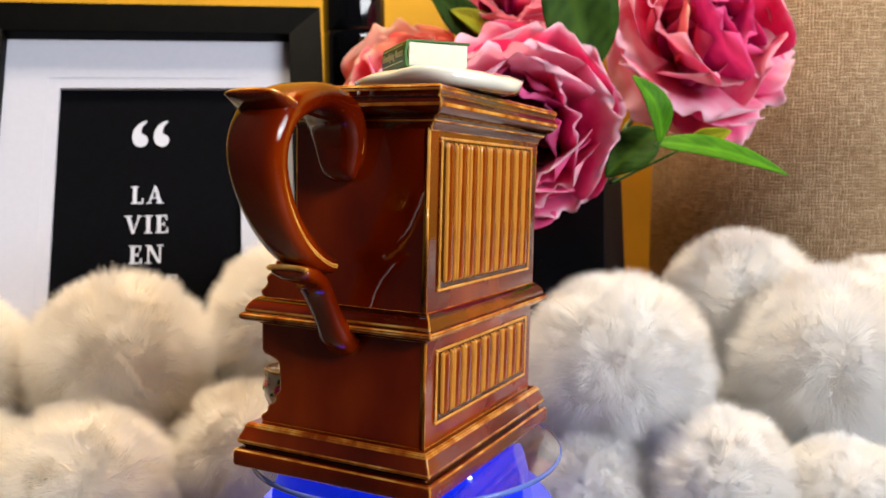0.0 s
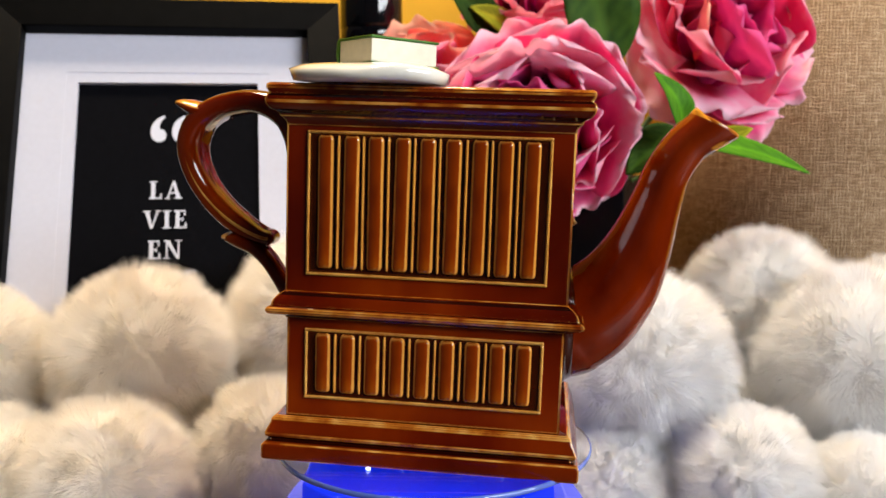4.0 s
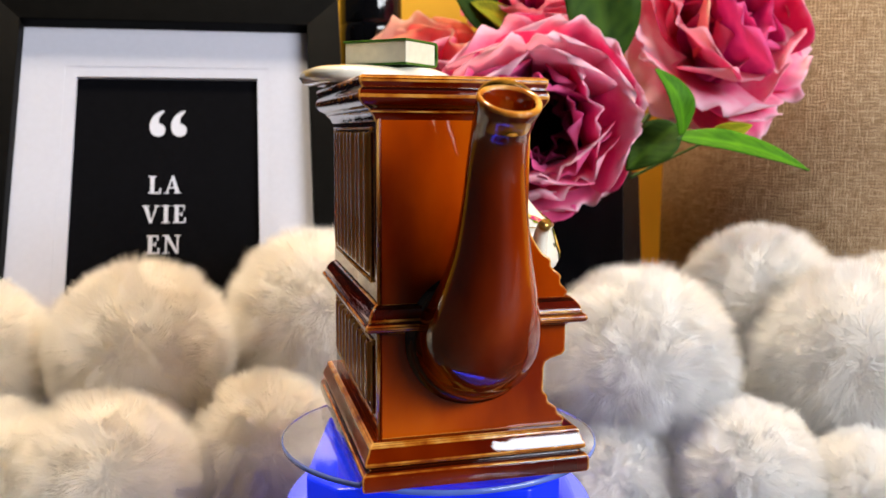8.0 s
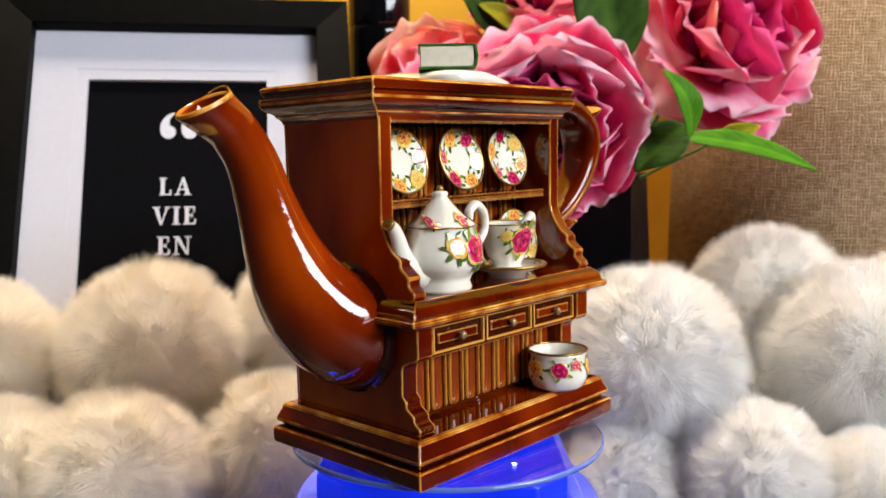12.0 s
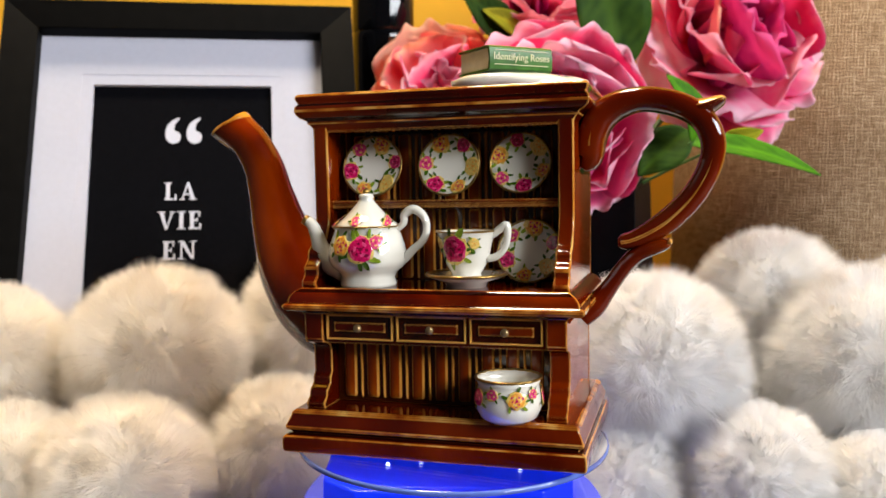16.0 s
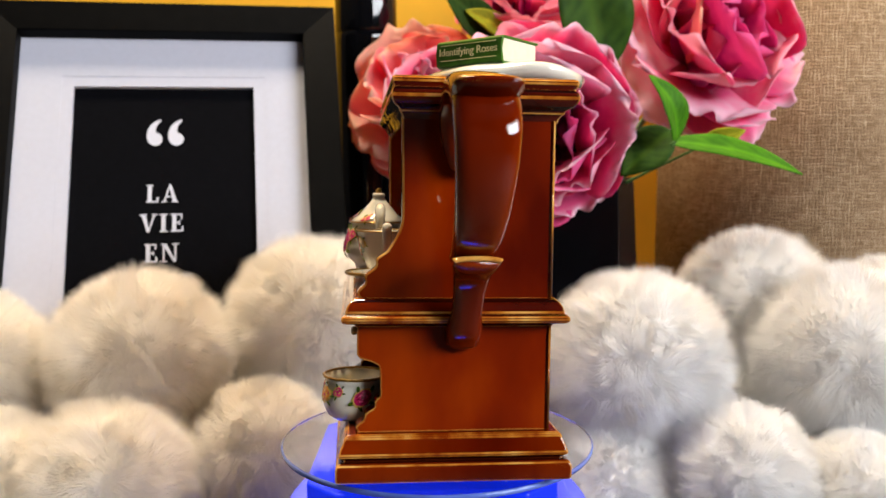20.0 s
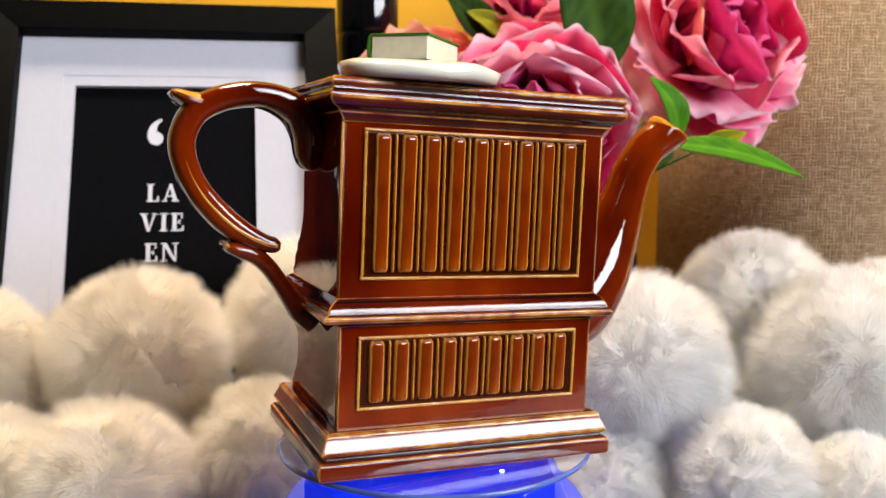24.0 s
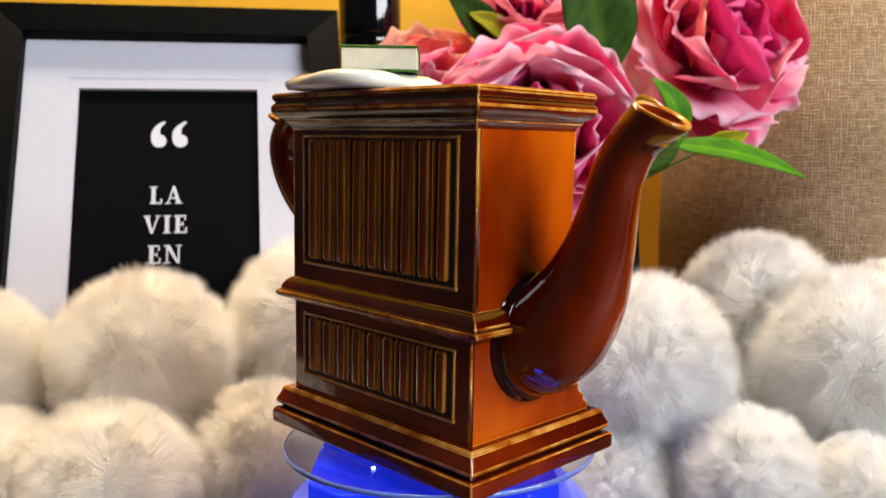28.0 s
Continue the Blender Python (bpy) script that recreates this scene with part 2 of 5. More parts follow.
def leaf_mat(name, dark, light):
    m, n, l, b = mat(name)
    at = n.new("ShaderNodeAttribute")
    at.attribute_name = "vein"
    ns = noise_tex(n, l, 50, 3)
    mx = n.new("ShaderNodeMath")
    mx.operation = "MULTIPLY_ADD"
    l.new(ns, mx.inputs[0])
    mx.inputs[1].default_value = 0.7
    l.new(at.outputs["Fac"], mx.inputs[2])
    l.new(ramp(n, l, mx.outputs[0], [(0.2, dark), (0.9, light)]), b.inputs["Base Color"])
    b.inputs["Roughness"].default_value = 0.65
    b.inputs["Specular IOR Level"].default_value = 0.12
    bump(n, l, at.outputs["Fac"], b, 0.4, 0.001)
    return m


LEAF_DARK = leaf_mat("dark_leaf", (0.010, 0.034, 0.002), (0.048, 0.105, 0.007))
LEAF_BRIGHT = leaf_mat("bright_leaf", (0.024, 0.10, 0.003), (0.085, 0.26, 0.006))
LEAF_YELLOW = leaf_mat("yellow_green_leaf", (0.16, 0.20, 0.006), (0.45, 0.42, 0.02))


def burlap():
    """Plain weave of uneven jute threads: warp and weft run apart in tone, with slubs and gaps."""
    m, n, l, b = mat("woven_burlap")
    tc = n.new("ShaderNodeTexCoord")

    def uv_noise(sx, sy, detail=2.0):
        mp = n.new("ShaderNodeMapping")
        mp.inputs["Scale"].default_value = (sx, sy, 1)
        t = n.new("ShaderNodeTexNoise")
        t.inputs["Scale"].default_value, t.inputs["Detail"].default_value = 1.0, detail
        l.new(tc.outputs["UV"], mp.inputs[0])
        l.new(mp.outputs[0], t.inputs["Vector"])
        return t

    warp = n.new("ShaderNodeVectorMath")
    warp.operation = "MULTIPLY_ADD"
    l.new(uv_noise(70, 70).outputs["Color"], warp.inputs[0])
    warp.inputs[1].default_value = (0.0052, 0.0052, 0)
    l.new(tc.outputs["UV"], warp.inputs[2])
    waves = []
    for axis, slub in (("X", (300, 60)), ("Y", (60, 300))):
        w = n.new("ShaderNodeTexWave")
        w.bands_direction = axis
        w.inputs["Scale"].default_value = 88
        w.inputs["Distortion"].default_value = 0.0
        l.new(warp.outputs[0], w.inputs["Vector"])
        g = n.new("ShaderNodeMath")
        g.operation = "MULTIPLY"
        l.new(w.outputs["Fac"], g.inputs[0])
        l.new(uv_noise(*slub).outputs["Fac"], g.inputs[1])
        waves.append(g.outputs[0])
    top = n.new("ShaderNodeMath")
    top.operation = "MAXIMUM"
    l.new(waves[0], top.inputs[0])
    l.new(waves[1], top.inputs[1])
    add = n.new("ShaderNodeMath")
    add.operation = "MULTIPLY_ADD"
    l.new(noise_tex(n, l, 9, 4), add.inputs[0])
    add.inputs[1].default_value = 0.35
    l.new(top.outputs[0], add.inputs[2])
    l.new(ramp(n, l, add.outputs[0], [(0.22, (0.085, 0.042, 0.018)), (0.55, (0.34, 0.215, 0.115)), (0.90, (0.68, 0.50, 0.32))]), b.inputs["Base Color"])
    b.inputs["Roughness"].default_value = 0.9
    b.inputs["Specular IOR Level"].default_value = 0.15
    bump(n, l, top.outputs[0], b, 0.8, 0.0015)
    return m


BURLAP = burlap()


def clear_glass(name, tint, rough=0.02):
    m, n, l, b = mat(name)
    b.inputs["Base Color"].default_value = (*tint, 1)
    b.inputs["Transmission Weight"].default_value = 1.0
    b.inputs["Roughness"].default_value = rough
    b.inputs["IOR"].default_value = 1.46
    return m


# plain blue colour stands in for light carried to the clear disc's edge
DISC_RIM = plain("blue_edge_lit_acrylic", (0.10, 0.17, 0.55), 0.1, 0, 40, 0.2, 0, 0.5)
DISC_GLASS = clear_glass("clear_acrylic", (0.86, 0.92, 1.0))


def glow(name, colour, strength):
    m, n, l, b = mat(name)
    b.inputs["Base Color"].default_value = (*[c * 0.5 for c in colour], 1)
    b.inputs["Roughness"].default_value = 0.25
    b.inputs["Emission Color"].default_value = (*colour, 1)
    f = noise_tex(n, l, 22, 2)
    mr = n.new("ShaderNodeMapRange")
    mr.inputs["To Min"].default_value, mr.inputs["To Max"].default_value = strength * 0.55, strength * 1.35
    l.new(f, mr.inputs["Value"])
    l.new(mr.outputs[0], b.inputs["Emission Strength"])
    return m


BLUE_GLOW = glow("blue_lit_acrylic", (0.006, 0.034, 1.0), 0.95)
BLUE_PALE = glow("pale_blue_lit_acrylic", (0.13, 0.16, 1.0), 0.9)
BLUE_STRIP = glow("blue_light_strip", (0.03, 0.06, 1.0), 10.0)
LED = glow("white_led", (0.75, 0.85, 1.0), 9.0)
WHITE_PLASTIC = plain("white_plastic", (0.78, 0.78, 0.80), 0.35, 0, 40, 0.03)

# ---- building helpers ----
def part(name, bm, materials, parent=None, label="", smooth=False, weighted=False):
    """Links a bmesh as one mesh object under its thing or part."""
    me = bpy.data.meshes.new(name)
    for f in bm.faces:
        f.smooth = smooth or weighted
    bm.to_mesh(me)
    bm.free()
    for m in materials if isinstance(materials, (list, tuple)) else [materials]:
        me.materials.append(m)
    ob = new(name, me)
    if parent is not None:
        ob.parent = parent
    if weighted:
        md = ob.modifiers.new("normals", "WEIGHTED_NORMAL")
        md.keep_sharp = True
    if label:
        ob["label"] = label
    return ob


def box(bm, x0, x1, y0, y1, z0, z1):
    v = [bm.verts.new((x, y, z)) for z in (z0, z1) for y in (y0, y1) for x in (x0, x1)]
    for a, b, c, d in ((0, 2, 3, 1), (4, 5, 7, 6), (0, 1, 5, 4), (1, 3, 7, 5), (3, 2, 6, 7), (2, 0, 4, 6)):
        bm.faces.new((v[a], v[b], v[c], v[d]))


def soften(bm, width, material=-1, segments=2, limit=25, only_convex=True):
    """Rounds the sharp convex edges; their faces may take a material of their own."""
    bm.normal_update()
    edges = [e for e in bm.edges if len(e.link_faces) == 2 and e.calc_face_angle_signed(0) > radians(limit)]
    if not only_convex:
        edges = [e for e in bm.edges if len(e.link_faces) == 2 and abs(e.calc_face_angle(0)) > radians(limit)]
    bmesh.ops.bevel(bm, geom=edges, offset=width, segments=segments, profile=0.6, affect="EDGES", material=material, clamp_overlap=True)
    bm.normal_update()
    return bm


def prism(bm, outline, x0, x1):
    """A profile in (y, z) drawn out along x."""
    a = [bm.verts.new((x0, y, z)) for y, z in outline]
    b = [bm.verts.new((x1, y, z)) for y, z in outline]
    n = len(outline)
    fs = [bm.faces.new(a), bm.faces.new(list(reversed(b)))]
    for i in range(n):
        fs.append(bm.faces.new((a[i], b[i], b[(i + 1) % n], a[(i + 1) % n])))
    bmesh.ops.recalc_face_normals(bm, faces=fs)


def rings(bm, levels, cap=True):
    """Oblong mouldings: (half width, front y, back y, z) from the bottom up."""
    loops = []
    for hx, yf, yb, z in levels:
        loops.append([bm.verts.new(p) for p in ((-hx, yf, z), (hx, yf, z), (hx, yb, z), (-hx, yb, z))])
    for a, b in zip(loops, loops[1:]):
        for i in range(4):
            j = (i + 1) % 4
            bm.faces.new((a[i], a[j], b[j], b[i]))
    if cap:
        bm.faces.new(list(reversed(loops[0])))
        bm.faces.new(loops[-1])


def glaze_band(bm, spans, index=2):
    """Gives the side faces between these heights one glaze, by default the dark one in the grooves."""
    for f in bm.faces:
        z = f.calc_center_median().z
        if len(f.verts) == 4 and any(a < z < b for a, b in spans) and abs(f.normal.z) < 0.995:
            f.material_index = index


def lathe(bm, profile, n=32, centre=(0, 0, 0), squash=1.0, wave=0.0, lobes=8):
    """A turned shape from (radius, z); wave ripples the radius round the axis."""
    rows = []
    for r, z in profile:
        row = []
        for i in range(n):
            a = 2 * math.pi * i / n
            rr = r * (1 + wave * math.cos(lobes * a))
            row.append(bm.verts.new((centre[0] + rr * math.cos(a), centre[1] + rr * math.sin(a) * squash, centre[2] + z)))
        rows.append(row)
    for a, b in zip(rows, rows[1:]):
        for i in range(n):
            j = (i + 1) % n
            bm.faces.new((a[i], a[j], b[j], b[i]))
    if profile[0][0] > 1e-6:
        bm.faces.new(list(reversed(rows[0])))
    if profile[-1][0] > 1e-6:
        bm.faces.new(rows[-1])
    bmesh.ops.remove_doubles(bm, verts=bm.verts[:], dist=1e-6)


def spline(points, steps):
    """Catmull-Rom through points of any dimension."""
    p = [np.array(q, float) for q in points]
    p = [2 * p[0] - p[1]] + p + [2 * p[-1] - p[-2]]
    out = []
    for i in range(1, len(p) - 2):
        for s in range(steps):
            t = s / steps
            a, b, c, d = p[i - 1], p[i], p[i + 1], p[i + 2]
            out.append(0.5 * (2 * b + (c - a) * t + (2 * a - 5 * b + 4 * c - d) * t * t + (3 * b - a - 3 * c + d) * t ** 3))
    out.append(p[-2])
    return out


def tube(bm, path, n=20, cap_start=True, cap_end=True, up=(0, 1, 0), square=1.0):
    """A swept tube: path rows are x, y, z, radius across, radius along up. square under 1 flattens its sides."""
    def pw(v):
        return math.copysign(abs(v) ** square, v)
    rows = []
    for i, q in enumerate(path):
        c = Vector(q[:3])
        t = (Vector(path[min(i + 1, len(path) - 1)][:3]) - Vector(path[max(i - 1, 0)][:3])).normalized()
        u = Vector(up)
        u = (u - t * u.dot(t)).normalized()
        w = t.cross(u)
        rows.append([bm.verts.new(c + w * (q[3] * pw(math.cos(2 * math.pi * k / n))) + u * (q[4] * pw(math.sin(2 * math.pi * k / n)))) for k in range(n)])
    fs = []
    for a, b in zip(rows, rows[1:]):
        for i in range(n):
            j = (i + 1) % n
            fs.append(bm.faces.new((a[i], a[j], b[j], b[i])))
    if cap_start:
        fs.append(bm.faces.new(list(reversed(rows[0]))))
    if cap_end:
        fs.append(bm.faces.new(rows[-1]))
    bmesh.ops.recalc_face_normals(bm, faces=fs)
    return rows


def text_bmesh(words, size, depth, spacing=1.0):
    """Letters in Blender's own font as a solid, centred, lying in x and z and facing -y."""
    cu = bpy.data.curves.new("letters", "FONT")
    cu.body, cu.size, cu.extrude, cu.align_x, cu.align_y = words, size, depth, "CENTER", "CENTER"
    cu.space_character = spacing
    ob = new("letters", cu)
    dg = bpy.context.evaluated_depsgraph_get()
    me = bpy.data.meshes.new_from_object(ob.evaluated_get(dg))
    bm = bmesh.new()
    bm.from_mesh(me)
    bpy.data.objects.remove(ob)
    bpy.data.curves.remove(cu)
    bpy.data.meshes.remove(me)
    bmesh.ops.transform(bm, matrix=Matrix.Rotation(radians(90), 4, "X"), verts=bm.verts)
    return bm


# serif capitals as upright strokes, in units of their height: width, then quads or boxes
SERIFS = {
    "L": (0.66, [(0.10, 0.30, 0, 1), (0.0, 0.40, 0.94, 1), (0.02, 0.62, 0, 0.08), (0.55, 0.64, 0, 0.30)], []),
    "I": (0.42, [(0.11, 0.31, 0, 1), (0.0, 0.42, 0.94, 1), (0.0, 0.42, 0, 0.06)], []),
    "E": (0.68, [(0.10, 0.30, 0, 1), (0.02, 0.60, 0.92, 1), (0.02, 0.64, 0, 0.08), (0.29, 0.48, 0.46, 0.54), (0.53, 0.60, 0.70, 1), (0.57, 0.66, 0, 0.30), (0.43, 0.49, 0.38, 0.62)], []),
    "A": (0.86, [(0.22, 0.62, 0.29, 0.36), (0.0, 0.27, 0, 0.06), (0.50, 0.88, 0, 0.06)], [((0.09, 0), (0.18, 0), (0.47, 1), (0.40, 1)), ((0.37, 1), (0.50, 1), (0.81, 0), (0.59, 0))]),
    "V": (0.86, [(0.0, 0.38, 0.94, 1), (0.61, 0.88, 0.94, 1)], [((0.06, 1), (0.28, 1), (0.51, 0), (0.38, 0)), ((0.41, 0), (0.48, 0), (0.79, 1), (0.70, 1))]),
    "N": (0.90, [(0.12, 0.21, 0, 1), (0.70, 0.79, 0, 1), (0.0, 0.33, 0, 0.06), (0.0, 0.25, 0.94, 1), (0.58, 0.92, 0.94, 1)], [((0.07, 1), (0.30, 1), (0.79, 0), (0.66, 0))]),
}


def serif_letter(ch, height, depth):
    """One capital, its foot at z 0 and its left side at x 0, facing -y; returns the bmesh and its width."""
    if ch not in SERIFS:
        bm = text_bmesh(ch, height * 1.38, depth)
        bmesh.ops.translate(bm, verts=bm.verts, vec=(height * 0.38, 0, height * 0.5))
        return bm, height * 0.76
    w, boxes, quads = SERIFS[ch]
    bm = bmesh.new()
    k = 0
    for x0, x1, z0, z1 in boxes:
        k += 1
        box(bm, x0 * height, x1 * height, -depth - k * 0.00002, depth, z0 * height, z1 * height)
    for q in quads:
        k += 1
        f = [bm.verts.new((x * height, -depth - k * 0.00002, z * height)) for x, z in q]
        r = [bm.verts.new((x * height, depth, z * height)) for x, z in q]
        fs = [bm.faces.new(f), bm.faces.new(list(reversed(r)))]
        for i in range(4):
            fs.append(bm.faces.new((f[i], f[(i + 1) % 4], r[(i + 1) % 4], r[i])))
        bmesh.ops.recalc_face_normals(bm, faces=fs)
    return bm, w * height


def thing(name, m, label, category, group="", kind=""):
    ob = new(name)
    ob.empty_display_size = 0.02
    ob.matrix_world = m
    return tagged(ob, label, category, group, kind)


# painted roses: flat shapes laid on a glazed surface through a map from (u, v) metres to a point
def blob(bm, surf, cu, cv, r, index, n=12, sx=1.0, sy=1.0, turn=0.0, rough=0.12, lift=0.0):
    vs = []
    for i in range(n):
        a = 2 * math.pi * i / n
        k = r * (1 + random.uniform(-rough, rough))
        x, y = k * sx * math.cos(a), k * sy * math.sin(a)
        vs.append(bm.verts.new(surf(cu + x * math.cos(turn) - y * math.sin(turn), cv + x * math.sin(turn) + y * math.cos(turn), lift)))
    f = bm.faces.new(vs)
    f.material_index = index


ROSES = [MAGENTA, PINK, ORANGE, YELLOW, WINE]


def rose_spray(parent, surf, cu, cv, r, colour, leaves=5, turn=0.0):
    """One painted rose as a whorl of petals on a yellow wash, with leaves round it, on its china piece."""
    pale, deep = {0: (1, 4), 1: (3, 0), 2: (3, 0), 3: (3, 2)}[colour]
    bm = bmesh.new()
    n = 15
    rows = []
    for k, (q, lift) in enumerate(((0.16, 0.00030), (0.36, 0.00028), (0.58, 0.00026), (0.80, 0.00024), (1.0, 0.00020), (1.18, 0.00006))):
        row = []
        for i in range(n):
            a = turn + 2 * math.pi * (i + 0.35 * k) / n
            rr = r * q * (1 + random.uniform(-0.07, 0.07) + (0.07 * math.sin(5 * a) if q == 1.0 else 0) + (random.uniform(-0.22, 0.12) if q > 1.1 else 0))
            row.append(bm.verts.new(surf(cu + rr * math.cos(a), cv + rr * math.sin(a), lift)))
        rows.append(row)
    bm.faces.new(rows[0]).material_index = deep
    for k, (a, b) in enumerate(zip(rows, rows[1:])):
        for i in range(n):
            f = bm.faces.new((a[i], b[i], b[(i + 1) % n], a[(i + 1) % n]))
            swirl = (i + 2 * k) % 5
            f.material_index = 3 if k == 4 else deep if swirl == 0 and k < 3 else pale if swirl in (2, 3) and k in (1, 3) else colour
    part("painted_rose", bm, ROSES, parent, smooth=True)
    for k in range(leaves):
        a = turn + 2 * math.pi * k / leaves + random.uniform(-0.3, 0.3)
        bm = bmesh.new()
        blob(bm, surf, cu + 1.30 * r * math.cos(a), cv + 1.30 * r * math.sin(a), r * random.uniform(0.36, 0.58), 0, 8, 1.0, random.uniform(0.34, 0.5), a + random.uniform(-0.5, 0.5), 0.1, 0.00012)
        part("painted_leaf", bm, DECAL_LIME if random.random() < 0.4 else DECAL_GREEN, parent)


# ---- the dresser teapot: front faces -y, spout at -x, handle at +x ----
def scalloped(y_top, y_bottom, z_top, z_bottom, waves, depth, begin=0.35):
    """The front edge of a bracket: sweeps out from y_top to y_bottom, its lower part in rolled scallops, from the top down."""
    pts = []
    n = 12 + waves * 10
    for i in range(n + 1):
        s = i / n
        ease = s * s * (3 - 2 * s)
        q = max(0.0, (s - begin) / (1 - begin))
        pts.append((y_top + (y_bottom - y_top) * ease - (depth * math.sin(math.pi * waves * q) ** 2 if q > 0 else 0), z_top + (z_bottom - z_top) * s))
    return pts


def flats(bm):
    """The broad faces by facing: amber beside the spout, red brown on the back, chestnut on the handle end; part of the
    lit contrast is in these tones.
    """
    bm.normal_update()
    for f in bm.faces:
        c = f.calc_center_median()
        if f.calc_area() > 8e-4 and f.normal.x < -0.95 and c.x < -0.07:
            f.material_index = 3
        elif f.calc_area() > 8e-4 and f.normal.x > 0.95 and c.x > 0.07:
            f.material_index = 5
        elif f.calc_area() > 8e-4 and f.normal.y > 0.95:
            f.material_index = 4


def slat_row(parent, y, facing, x0, x1, z0, z1, count, wide, thin):
    """Alternate broad and narrow upright beads, each a piece of its own."""
    def bead(w, h, d, broad):
        """A flat-crowned bead with rounded shoulders and ends; the glaze is thin along its shoulders."""
        bm = bmesh.new()
        thin = bm.verts.layers.float.new("thin")
        k = 14
        rows = []
        ends = ((0.0, 0.25), (0.0005, 0.66), (0.0013, 0.90), (0.0026, 1.0), (0.0042, 1.0))
        levels = [(z, q, 1 - j / 4) for j, (z, q) in enumerate(ends)] + [(h - z, q, 1 - j / 4) for j, (z, q) in reversed(list(enumerate(ends)))]
        for z, q, end in levels:
            row = []
            for i in range(k + 1):
                a = math.pi * i / k
                u = abs(math.cos(a))
                v = bm.verts.new((-w / 2 * (0.5 + 0.5 * q) * math.cos(a), -d * q * math.sin(a) ** 0.75 if 0 < i < k else 0.0004, z))
                side = min(1.0, max(0.0, (u - 0.52) / 0.36)) ** 1.5 if broad else 0.66
                v[thin] = 0.15 if i in (0, k) else max(side, 0.6 * end if q > 0.5 else 0.2)
                row.append(v)
            rows.append(row)
        for a, b in zip(rows, rows[1:]):
            for i in range(k):
                bm.faces.new((a[i], a[i + 1], b[i + 1], b[i]))
        for r in (rows[0], rows[-1]):
            bm.faces.new(r)
        bmesh.ops.recalc_face_normals(bm, faces=bm.faces[:])
        me = bpy.data.meshes.new("slat")
        for f in bm.faces:
            f.smooth = len(f.verts) == 4
        bm.to_mesh(me)
        bm.free()
        me.materials.append(BEAD)
        return me
    broad, narrow = bead(wide, z1 - z0, 0.0024, True), bead(thin, z1 - z0, 0.0019, False)
    step = (x1 - x0) / count
    for i in range(count):
        for me, x in ((broad, x0 + step * (i + 0.5)), (narrow, x0 + step * (i + 1))):
            if me is narrow and i == count - 1:
                continue
            ob = new("slat", me)
            ob.parent = parent
            ob.matrix_basis = pose(x, y, z0, random.uniform(-0.3, 0.3), random.uniform(-0.4, 0.4), 180 if facing > 0 else 0)


